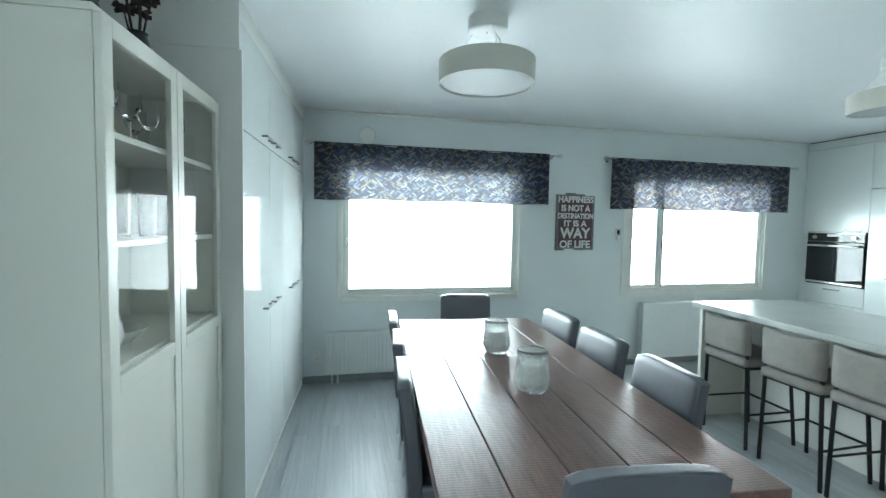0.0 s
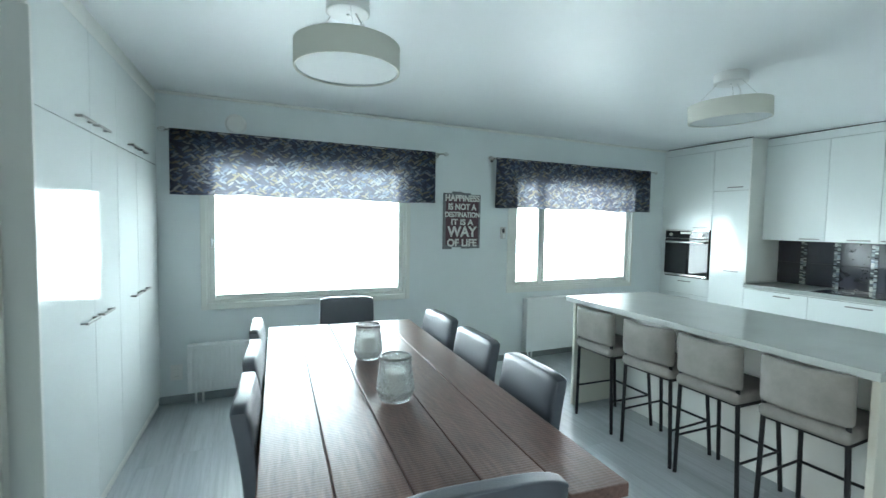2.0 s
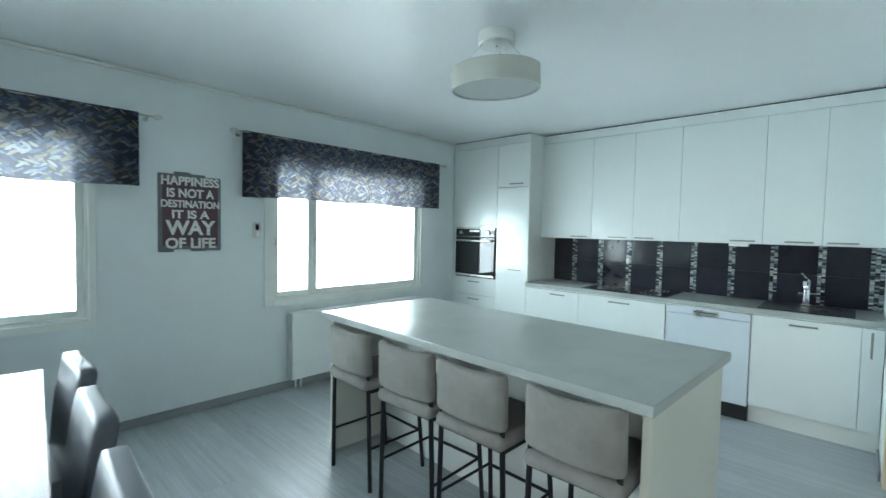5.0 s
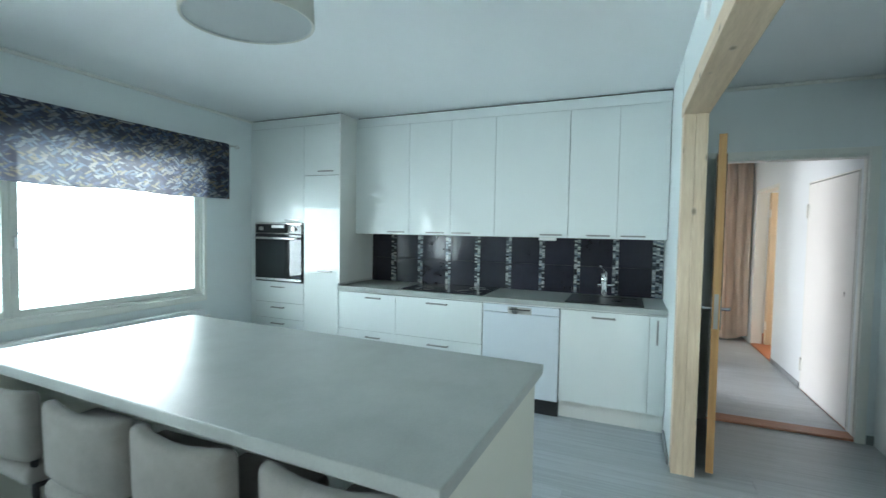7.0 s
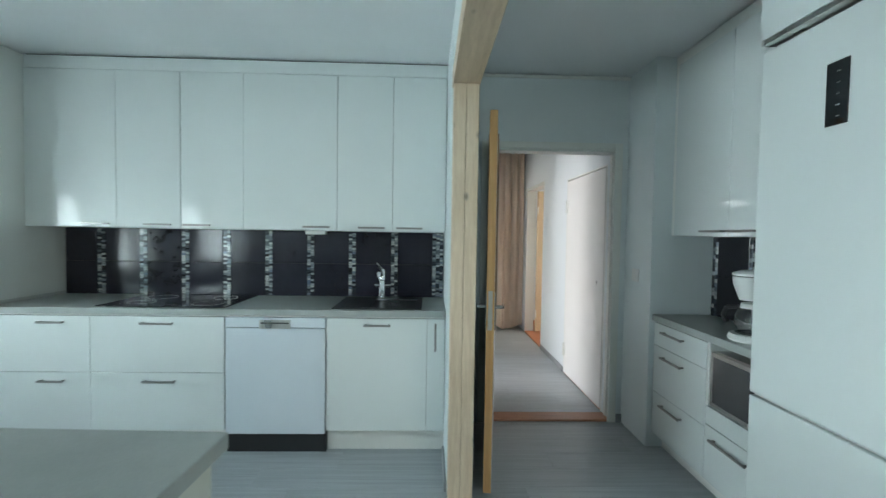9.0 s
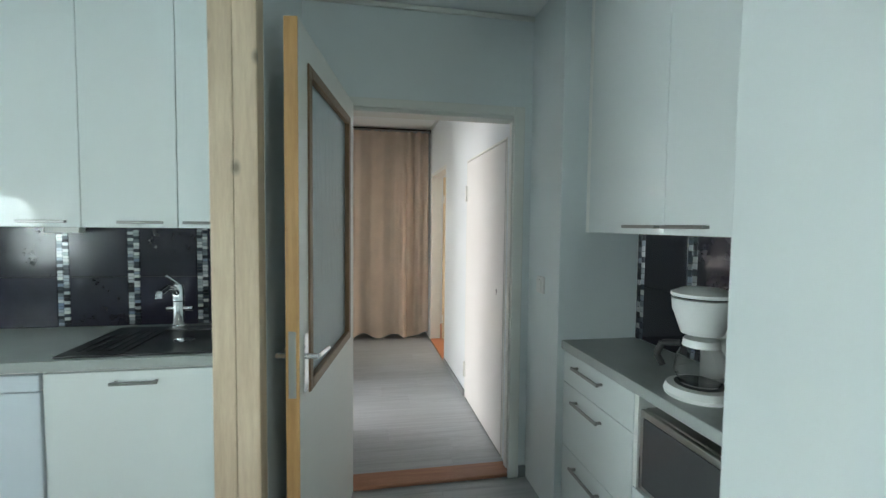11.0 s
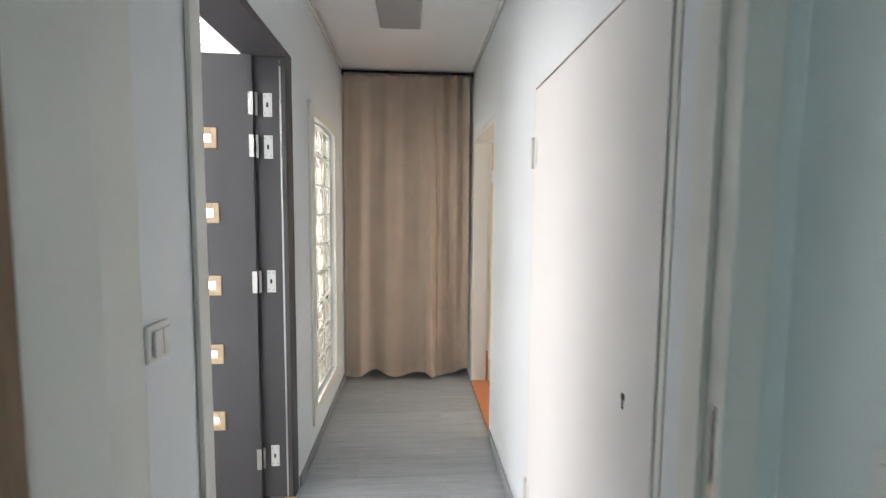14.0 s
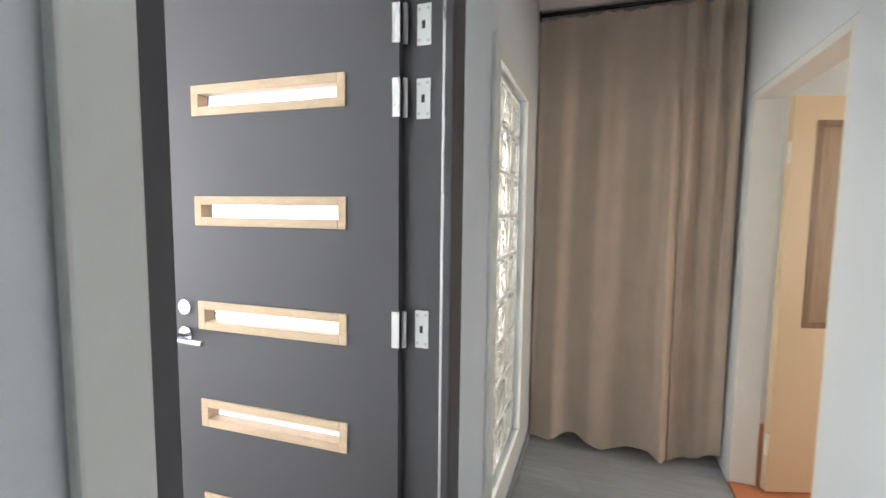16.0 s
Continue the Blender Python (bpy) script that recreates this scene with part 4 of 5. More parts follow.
def dry_flowers(p, seed, h):
    rnd = random.Random(seed)
    v = thing("dried_flowers", "dark dried flowers standing on cabinet top", "flowers", p)
    part("vase", lathe(bmesh.new(), [(0.001, 0.0), (0.04, 0.0), (0.052, 0.05), (0.03, 0.11), (0.034, 0.12), (0.028, 0.12), (0.001, 0.02)], 24), BLACKP, v, "dark vase")
    for k in range(6):
        a, s = rnd.uniform(0, 6.3), rnd.uniform(0.02, 0.085)
        tip = Vector((s * math.cos(a), s * math.sin(a), h * rnd.uniform(0.7, 1.0)))
        st = part("stem", tube(bmesh.new(), (0, 0, 0.02), tip, 0.004, 0.003, 8), PETAL, v)
        bm = bmesh.new()
        for i in range(9):
            b = 2 * math.pi * i / 9
            q = tip + Vector((0.03 * math.cos(b), 0.03 * math.sin(b), rnd.uniform(0.0, 0.03)))
            tube(bm, tip, q, 0.004, 0.009, 6)
        part("flower_head", bm, PETAL, st)


dry_flowers(on_shelf(-0.17, 0.25, T + 0.02), 4, 0.3)
dry_flowers(on_shelf(-0.15, 0.5, T + 0.02), 9, 0.26)
solid("basket", lathe(bmesh.new(), [(0.001, 0.0), (0.09, 0.0), (0.11, 0.045), (0.105, 0.05), (0.085, 0.008), (0.001, 0.008)], 30), BLACKP, "dark low basket on cabinet top", "basket", m=Matrix.Translation(on_shelf(-0.2, 0.06 + 0.06, T + 0.02)))


# ---- island and stools ----
island = thing("kitchen_island", "kitchen island with cream panels and open stool side", "island", (3.405, 2.69, 0), -2.2)
part("far_panel", B(-0.405, 0.43, 0.965, 0.995, 0, 0.851, 0.002), CREAM, island)
part("near_panel", B(-0.405, 0.43, -0.952, -0.922, 0, 0.851, 0.002), CREAM, island)
part("back_panel", B(-0.02, -0.002, -0.921, 0.964, 0.0, 0.851, 0.002), SATIN, island)
part("plinth", B(0.0, 0.37, -0.921, 0.964, 0.0, 0.059), SATIN, island)
for k in range(3):
    a = -0.921 + 0.6283 * k
    part("cabinet_body", B(0.0, 0.405, a + 0.001, a + 0.6273, 0.06, 0.851), CARCASS, island)
    dr = part("door", B(0.406, 0.424, a + 0.002, a + 0.6263, 0.08, 0.848, 0.002), GLOSS, island)
    bar_handle(dr, (0, 1, 0), (0.424, a + 0.31, 0.8), 0.17, (1, 0, 0))
solid("island_worktop", B(-0.462, 0.462, -0.975, 1.02, 0.8525, 0.892, 0.004), STONE, "grey laminate worktop lying on kitchen island", "worktop", m=pose(3.405, 2.69, 0, 0, 0, -2.2))


def bar_stool():
    s = thing("bar_stool", "taupe upholstered bar stool with black metal legs", "stool", group="stools at the island")
    part("seat", B(-0.185, 0.185, -0.205, 0.20, 0.545, 0.612, 0.026, 4), STOOLC, s)
    bm = bmesh.new()
    bmesh.ops.create_cube(bm, size=1.0)
    bmesh.ops.subdivide_edges(bm, edges=bm.edges[:], cuts=13, use_grid_fill=True)
    half, r = Vector((0.185, 0.026, 0.115)), 0.022
    for v in bm.verts:
        p = Vector([c * 2 * h for c, h in zip(v.co, half)])
        core = Vector([max(r - h, min(h - r, c)) for c, h in zip(p, half)])
        v.co = core + (p - core).normalized() * r + Vector((0, -0.2, 0.738))
        w = v.co.x / 0.185
        v.co.y += 0.03 * w * w - 0.10 * (v.co.z - 0.58) * 0.35
        v.co.z += 0.012 * (w * w - 0.5) * (v.co.z - 0.63) / 0.215
    part("backrest", bm, STOOLC, s)
    for x in (-1, 1):
        part("leg", tube(bmesh.new(), (x * 0.165, -0.175, 0.66), (x * 0.185, -0.165, 0.0), 0.0115, n=14), BLACKM, s, "black metal leg")
        part("leg", tube(bmesh.new(), (x * 0.165, 0.17, 0.55), (x * 0.18, 0.22, 0.0), 0.0115, n=14), BLACKM, s, "black metal leg")
    part("footrest", tube(bmesh.new(), (-0.174, 0.188, 0.23), (0.174, 0.188, 0.23), 0.008, n=12), BLACKM, s, "black metal footrest")
    for x in (-1, 1):
        part("side_rail", tube(bmesh.new(), (x * 0.178, -0.168, 0.23), (x * 0.174, 0.188, 0.23), 0.007, n=12), BLACKM, s)
    part("seat_frame", B(-0.17, 0.17, -0.165, 0.19, 0.528, 0.544, 0.003), BLACKM, s)
    return s


st = bar_stool()
st.matrix_world = pose(3.11, 3.335, 0, 0, 0, -92)
for x, y, a in ((3.095, 2.868, -89), (3.09, 2.455, -91), (3.09, 2.0, -89)):
    copy_thing(st, pose(x, y, 0, 0, 0, a))

# ---- kitchen run on the east wall ----
FX, UX = 5.50, 5.74  # fronts of base units and wall units


def unit(name, label, cat, y0, y1, z0, z1, x0, group):
    u = thing(name, label, cat, ((x0 + EX) / 2, (y0 + y1) / 2, z0), group=group)
    inv = Matrix.Translation((-(x0 + EX) / 2, -(y0 + y1) / 2, -z0))
    body = B(x0 + 0.02, EX - 0.001, y0 + 0.0005, y1 - 0.0005, z0, z1)
    body.transform(inv)
    part("body", body, CARCASS, u)
    return u, inv


def front(u, inv, name, y0, y1, z0, z1, x=FX, handle=None, upright=False, length=0.15):
    bm = B(x, x + 0.0195, y0 + 0.0015, y1 - 0.0015, z0 + 0.0015, z1 - 0.0015, 0.0018)
    bm.transform(inv)
    f = part(name, bm, GLOSS, u)
    if handle:
        hy, hz = handle
        bar_handle(f, (0, 0, 1) if upright else (0, 1, 0), inv @ Vector((x, hy, hz)), length, (-1, 0, 0))
    return f


G = "white gloss base cabinets"
u, i = unit("base_cabinet", "white gloss base cabinet with two drawers", "cabinet", 3.255, 3.85, 0.14, 0.838, FX, G)
front(u, i, "drawer_front", 3.255, 3.85, 0.49, 0.828, handle=(3.47, 0.79))
front(u, i, "drawer_front", 3.255, 3.85, 0.14, 0.49, handle=(3.47, 0.44))
u, i = unit("base_cabinet", "wide white gloss drawer cabinet under hob", "cabinet", 2.467, 3.255, 0.14, 0.838, FX, G)
front(u, i, "drawer_front", 2.47, 3.255, 0.49, 0.828, handle=(2.857, 0.788), length=0.19)
front(u, i, "drawer_front", 2.47, 3.255, 0.14, 0.49, handle=(2.845, 0.44), length=0.19)
u, i = unit("base_cabinet", "white gloss sink cabinet with single door", "cabinet", 1.26, 1.865, 0.14, 0.838, FX, G)
front(u, i, "door", 1.26, 1.865, 0.14, 0.828, handle=(1.56, 0.788), length=0.16)
u, i = unit("base_cabinet", "narrow white gloss pull-out cabinet beside wall", "cabinet", 1.15, 1.26, 0.14, 0.838, FX, G)
front(u, i, "door", 1.15, 1.26, 0.14, 0.828, handle=(1.21, 0.72), upright=True, length=0.17)

dw = thing("dishwasher", "white dishwasher under worktop with recessed grip", "dishwasher", (5.785, 2.166, 0))
part("body", B(-0.265, 0.284, -0.298, 0.298, 0.16, 0.837), PLASTIC, dw)
part("door", B(-0.292, -0.266, -0.296, 0.296, 0.122, 0.765, 0.004), DISH, dw)
part("control_panel", B(-0.294, -0.266, -0.296, 0.296, 0.769, 0.828, 0.004), DISH, dw)
grip = part("grip", B(-0.297, -0.2945, -0.09, 0.095, 0.762, 0.814, 0.001, 1), STEEL, dw, "steel recessed grip")
part("slot", B(-0.2985, -0.2975, -0.08, 0.085, 0.792, 0.8), BLACKP, grip)
part("toe_kick", B(-0.262, -0.24, -0.298, 0.298, 0.001, 0.119), BLACKP, dw, "black open base")
part("foot", tube(bmesh.new(), (0.15, 0.2, 0), (0.15, 0.2, 0.16), 0.02), BLACKP, dw)
part("foot", tube(bmesh.new(), (0.15, -0.2, 0), (0.15, -0.2, 0.16), 0.02), BLACKP, dw)
bm = B(5.56, 5.576, 2.468, 3.849, 0.0, 0.139)
box(bm, 5.56, 5.576, 1.149, 1.866, 0.0, 0.139)
box(bm, 5.545, 5.56, 3.851, NY - 0.015, 0.0, 0.139)
kp = solid("plinth", bm, SATIN, "white plinth under kitchen cabinets", "plinth", "structure")
vg = part("vent_grille", B(5.556, 5.5598, 2.58, 3.06, 0.04, 0.105), STEEL, kp, "steel vent grille")
for k in range(18):
    for z in (0.05, 0.075):
        part("slot", B(5.5545, 5.5558, 2.59 + k * 0.026, 2.606 + k * 0.026, z, z + 0.018), BLACKP, vg)

solid("worktop", B(5.482, EX - 0.002, 1.149, 3.849, 0.84, 0.878, 0.004), STONE, "grey laminate worktop along kitchen wall", "worktop")
hob = thing("hob", "black glass induction hob set on worktop", "hob", (5.775, 2.86, 0.878))
part("glass", B(-0.255, 0.255, -0.385, 0.385, 0.0005, 0.006, 0.002), BLACKG, hob)
for x, y, r in ((-0.12, -0.22, 0.09), (0.12, -0.22, 0.075), (-0.1, 0.2, 0.075), (0.12, 0.2, 0.09)):
    part("zone_ring", lathe(bmesh.new(), [(r, 0.0062), (r + 0.002, 0.0062), (r + 0.002, 0.0066), (r, 0.0066), (r, 0.0062)], 40, (x, y, 0)), STEEL, hob)
sink = thing("sink", "black composite sink with drainer rim in worktop", "sink", (5.745, 1.567, 0.878))
bm = bmesh.new()
for a, b, c, d in ((-0.235, 0.235, -0.27, -0.23), (-0.235, 0.235, 0.05, 0.27), (-0.235, -0.2, -0.23, 0.05), (0.16, 0.235, -0.23, 0.05)):
    box(bm, a, b, c, d, 0.0005, 0.009, 0.003)
part("rim", bm, BLACKP, sink)
part("basin", B(-0.2, 0.16, -0.23, 0.05, 0.0005, 0.003), BLACKP, sink)
part("drain", lathe(bmesh.new(), [(0.001, 0.005), (0.035, 0.005), (0.04, 0.0035), (0.001, 0.0035)], 24, (-0.02, -0.09, 0)), CHROME, sink, "chrome drain")
for k in range(5):
    part("drain_rib", B(-0.18, 0.14, 0.075 + k * 0.035, 0.085 + k * 0.035, 0.0095, 0.012, 0.001, 1), BLACKP, sink)
tap = thing("tap", "tall chrome mixer tap behind sink", "tap", (5.965, 1.585, 0.887))
part("base", lathe(bmesh.new(), [(0.001, 0), (0.03, 0), (0.03, 0.008), (0.024, 0.012), (0.024, 0.12), (0.026, 0.125), (0.026, 0.18), (0.02, 0.2), (0.001, 0.2)], 28), CHROME, tap)
bm = bmesh.new()
pts = [Vector((0, 0, 0.15)), Vector((-0.05, 0, 0.185)), Vector((-0.12, 0, 0.2)), Vector((-0.2, 0, 0.185)), Vector((-0.205, 0, 0.165))]
for p, q in zip(pts, pts[1:]):
    tube(bm, p, q, 0.014)
part("spout", bm, CHROME, tap)
part("lever", tube(bmesh.new(), (0, 0, 0.2), (-0.05, 0.03, 0.245), 0.009, 0.007), CHROME, tap)
part("side_valve", tube(bmesh.new(), (0, -0.02, 0.085), (0, -0.062, 0.085), 0.012), CHROME, tap)
part("side_valve", tube(bmesh.new(), (0, 0.02, 0.085), (0, 0.05, 0.085), 0.012), CHROME, tap)

G = "white gloss wall cabinets"
ys = (3.83, 3.26, 2.855, 2.457, 1.857, 1.497, 1.152)
hs = (3.38, 2.99, 2.745, 1.985, 1.63, 1.385)
for a, b, h in zip(ys[1:], ys, hs):
    u, i = unit("wall_cabinet", "white gloss wall cabinet above worktop", "cabinet", a, b, 1.352, 2.35, UX, G)
    front(u, i, "door", a, b, 1.352, 2.35, UX, handle=(h, 1.375), length=0.17 if b - a > 0.3 else 0.15)
solid("cornice", B(UX + 0.006, UX + 0.024, 1.15, 3.829, 2.352, CH - 0.012, 0.002), GLOSS, "white filler board above wall cabinets", "cornice", "structure")
# black strip behind the filler paints the shade of the gap under the ceiling
solid("gap_shade_strip", B(UX + 0.026, UX + 0.04, 1.15, 3.829, CH - 0.03, CH - 0.001), BLACKP, "black strip standing in for shade under ceiling above cabinets", "panel", "structure")
solid("light_rail", B(5.95, 6.0, 1.98, 2.12, 1.325, 1.3505, 0.004), PLASTIC, "white socket strip under wall cabinets", "socket")

G = "white tall cabinets"
u, i = unit("tall_cabinet", "tall white gloss cabinet with oven opening", "cabinet", 4.245, 4.845, 0.14, 2.36, FX + 0.02, G)
front(u, i, "upper_door", 4.245, 4.845, 1.445, 2.35, handle=(4.37, 1.47), length=0.16)
for z0, z1 in ((0.665, 0.865), (0.508, 0.665), (0.14, 0.508)):
    front(u, i, "drawer_front", 4.245, 4.845, z0, z1, handle=(4.545, z1 - 0.045), length=0.16)
u, i = unit("tall_cabinet", "tall narrow white gloss fridge cabinet", "cabinet", 3.85, 4.245, 0.14, 2.36, FX + 0.02, G)
front(u, i, "upper_door", 3.85, 4.245, 1.885, 2.35, handle=(3.985, 1.918), length=0.16)
front(u, i, "lower_door", 3.85, 4.245, 0.14, 1.881, handle=(3.99, 0.998), length=0.15)
side = solid("tall_side_panel", B(5.495, EX - 0.001, 3.832, 3.8485, 0.9005, CH - 0.012, 0.002), SATIN, "white side panel of tall cabinets", "panel")
bm = B(5.506, 5.524, 3.833, 4.903, 2.352, CH - 0.012, 0.002)
box(bm, 5.524, 5.764, 3.833, 3.849, 2.3515, 2.353)
solid("cornice", bm, GLOSS, "white filler board above tall cabinets", "cornice", "structure")
# likewise a black strip as painted shade in the gap above the tall cabinets
solid("gap_shade_strip", B(5.526, 5.54, 3.85, 4.903, CH - 0.03, CH - 0.001), BLACKP, "black strip standing in for shade above tall cabinets", "panel", "structure")
solid("filler", B(5.505, 5.52, 4.847, 4.903, 0.14, 2.35), GLOSS, "white filler strip beside window wall", "panel", "structure")
oven = thing("oven", "black and steel built-in oven with display", "oven", (5.5, 4.545, 0.868))
part("housing", B(0.0, 0.0195, -0.288, 0.288, 0.0, 0.574), BLACKP, oven)
part("control_panel", B(-0.014, -0.0005, -0.285, 0.285, 0.47, 0.572, 0.003), STEEL, oven, "steel control panel")
cp = part("fascia", B(-0.0165, -0.0145, -0.282, 0.282, 0.474, 0.56, 0.001, 1), BLACKG, oven, "black glass fascia")
part("display", B(-0.0178, -0.017, -0.075, 0.075, 0.525, 0.55), PLASTIC, cp, "pale clock display")
for y in (-0.2, 0.2):
    bm = lathe(bmesh.new(), [(0.001, 0.02), (0.018, 0.02), (0.02, 0.0), (0.001, 0.0)], 20)
    bm.transform(Matrix.Translation((-0.017, y, 0.517)) @ Matrix.Rotation(radians(-90), 4, "Y"))
    part("knob", bm, STEEL, cp)
od = part("door", B(-0.018, -0.0005, -0.285, 0.285, 0.012, 0.464, 0.003), BLACKG, oven, "black glass oven door")
part("lower_trim", B(-0.02, -0.0185, -0.285, 0.285, 0.014, 0.035, 0.001, 1), STEEL, od)
hb = tube(bmesh.new(), (-0.055, -0.25, 0.425), (-0.055, 0.25, 0.425), 0.011)
for y in (-0.23, 0.23):
    tube(hb, (-0.055, y, 0.425), (-0.018, y, 0.425), 0.007)
part("handle", hb, STEEL, od, "steel bar handle")


# ---- alcove: coffee counter and fridge ----
CY, RWY = -0.182, -0.555


def south_unit(name, label, cat, x0, x1, z0, z1, yf, group=""):
    u = thing(name, label, cat, ((x0 + x1) / 2, (yf + RWY) / 2, z0), group=group)
    inv = Matrix.Translation((-(x0 + x1) / 2, -(yf + RWY) / 2, -z0))
    return u, inv


def south_front(u, inv, name, x0, x1, z0, z1, yf, handle=None, length=0.16):
    bm = B(x0 + 0.0015, x1 - 0.0015, yf - 0.0195, yf, z0 + 0.0015, z1 - 0.0015, 0.0018)
    bm.transform(inv)
    f = part(name, bm, GLOSS, u)
    if handle:
        bar_handle(f, (1, 0, 0), inv @ Vector((handle[0], yf, handle[1])), length, (0, 1, 0))
    return f


def moved(bm, inv):
    bm.transform(inv)
    return bm


u, i = south_unit("drawer_cabinet", "white gloss cabinet with three drawers", "cabinet", 5.055, 5.594, 0.1, 0.815, CY)
part("body", moved(B(5.056, 5.593, RWY + 0.001, CY - 0.02, 0.1, 0.815), i), CARCASS, u)
for z0, z1 in ((0.665, 0.808), (0.37, 0.665), (0.1, 0.37)):
    south_front(u, i, "drawer_front", 5.055, 5.594, z0, z1, CY, (5.36, z1 - 0.055 if z1 < 0.8 else z1 - 0.045), 0.22)
u, i = south_unit("microwave_cabinet", "white gloss cabinet with open microwave niche", "cabinet", 4.445, 5.053, 0.1, 0.815, CY)
bm = B(4.446, 5.052, RWY + 0.001, CY - 0.02, 0.1, 0.485)
box(bm, 5.03, 5.052, RWY + 0.001, CY, 0.487, 0.813, 0.001)
box(bm, 4.446, 4.465, RWY + 0.001, CY, 0.487, 0.813, 0.001)
box(bm, 4.466, 5.029, RWY + 0.001, RWY + 0.012, 0.487, 0.813)
part("body", moved(bm, i), SATIN, u)
south_front(u, i, "rail", 4.445, 5.053, 0.39, 0.485, CY)
south_front(u, i, "drawer_front", 4.445, 5.053, 0.1, 0.388, CY, (4.85, 0.33), 0.26)
mw = thing("microwave", "silver microwave oven with dark door in niche", "microwave", (4.748, -0.365, 0.487))
part("body", B(-0.27, 0.27, -0.165, 0.165, 0.008, 0.285, 0.004), STEEL, mw)
part("door_frame", B(-0.27, 0.27, 0.166, 0.185, 0.01, 0.283, 0.005), STEEL, mw)
part("window", B(-0.15, 0.245, 0.1855, 0.19, 0.03, 0.262, 0.002), SMOKED, mw, "dark glass door")
part("control_strip", B(-0.25, -0.16, 0.1855, 0.189, 0.03, 0.262, 0.002), BLACKP, mw)
for x in (-0.22, 0.22):
    part("foot", B(x - 0.02, x + 0.02, -0.14, 0.13, 0.0, 0.0075), BLACKP, mw)
solid("plinth", B(4.445, 5.593, -0.27, -0.255, 0, 0.099), SATIN, "white plinth under coffee counter", "plinth", "structure")
solid("coffee_worktop", B(4.44, 5.595, RWY + 0.012, CY + 0.015, 0.8155, 0.855, 0.004), STONE, "grey laminate worktop of coffee counter", "worktop")
UY = -0.262
for x0, x1, h in ((5.045, 5.547, 5.15), (4.445, 5.045, 4.93)):
    u, i = south_unit("wall_cabinet", "white gloss wall cabinet above coffee counter", "cabinet", x0, x1, 1.352, 2.40, UY, "coffee wall cabinets")
    part("body", moved(B(x0 + 0.0005, x1 - 0.0005, RWY + 0.001, UY - 0.02, 1.352, 2.40), i), CARCASS, u)
    south_front(u, i, "door", x0, x1, 1.352, 2.40, UY, (h, 1.38), 0.19)
bm = B(4.445, 5.547, UY - 0.024, UY - 0.006, 2.402, CA - 0.006)
box(bm, 5.549, 5.595, UY - 0.03, UY - 0.012, 1.352, CA - 0.006)
solid("filler", bm, SATIN, "white filler boards round wall cabinet", "panel", "structure")

fr, i = south_unit("fridge_cabinet", "tall white built-in fridge with two doors", "fridge", 3.82, 4.438, 0.0, 2.02, 0.05)
part("body", moved(B(3.821, 4.437, RWY + 0.001, 0.028, 0.05, 2.02), i), PLASTIC, fr)
part("plinth", moved(B(3.83, 4.43, -0.03, -0.01, 0.0, 0.05), i), SATIN, fr)
up = part("upper_door", moved(B(3.822, 4.436, 0.029, 0.052, 0.776, 2.018, 0.006), i), GLOSS, fr)
part("lower_door", moved(B(3.822, 4.436, 0.029, 0.052, 0.052, 0.766, 0.006), i), GLOSS, fr)
lab = part("display", moved(B(4.085, 4.16, 0.0525, 0.0565, 1.685, 1.875, 0.002), i), BLACKG, up, "black control display")
for k in range(5):
    part("mark", moved(B(4.112, 4.124, 0.0568, 0.0571, 1.71 + 0.033 * k, 1.7125 + 0.033 * k), i), STEEL, lab)
u, i = south_unit("top_cabinet", "white gloss cabinet above fridge", "cabinet", 3.82, 4.395, 2.04, 2.44, 0.09)
part("body", moved(B(3.821, 4.394, RWY + 0.001, 0.069, 2.04, 2.44), i), CARCASS, u)
south_front(u, i, "door", 3.82, 4.395, 2.04, 2.44, 0.09)
part("underside", moved(B(3.822, 4.393, -0.2, 0.088, 2.024, 2.0395), i), STEEL, u, "grey shadow gap rail")

cm = thing("coffee_maker", "white drip coffee maker with glass jug", "coffee maker", (4.9, -0.3, 0.855), 15)
bm = lathe(bmesh.new(), [(0.001, 0.0), (0.098, 0.0), (0.102, 0.012), (0.094, 0.032), (0.001, 0.034)], 40)
part("base", bm, PLASTIC, cm)
part("column", B(-0.05, 0.05, -0.1, -0.062, 0.03, 0.3, 0.012), PLASTIC, cm)
part("filter_holder", lathe(bmesh.new(), [(0.001, 0.195), (0.058, 0.195), (0.085, 0.27), (0.088, 0.305), (0.001, 0.307)], 40), PLASTIC, cm)
part("lid", lathe(bmesh.new(), [(0.001, 0.312), (0.09, 0.312), (0.091, 0.322), (0.06, 0.335), (0.001, 0.338)], 40), PLASTIC, cm)
part("seam", lathe(bmesh.new(), [(0.001, 0.3075), (0.086, 0.3075), (0.086, 0.3115), (0.001, 0.3115)], 32), BLACKP, cm)
part("warming_plate", lathe(bmesh.new(), [(0.001, 0.0345), (0.07, 0.0345), (0.072, 0.038), (0.001, 0.038)], 32), BLACKP, cm)
jug = part("jug", lathe(bmesh.new(), [(0.001, 0.039), (0.058, 0.039), (0.076, 0.075), (0.072, 0.12), (0.052, 0.155), (0.05, 0.155), (0.07, 0.12), (0.073, 0.075), (0.056, 0.042), (0.001, 0.042)], 36), GLASS, cm)
part("jug_lid", lathe(bmesh.new(), [(0.001, 0.156), (0.054, 0.156), (0.05, 0.178), (0.001, 0.182)], 32), PLASTIC, jug)
bm = bmesh.new()
pts = [Vector((0.05, 0.03, 0.158)), Vector((0.095, 0.055, 0.15)), Vector((0.11, 0.06, 0.11)), Vector((0.095, 0.05, 0.075))]
for p, q in zip(pts, pts[1:]):
    tube(bm, p, q, 0.011, n=10)
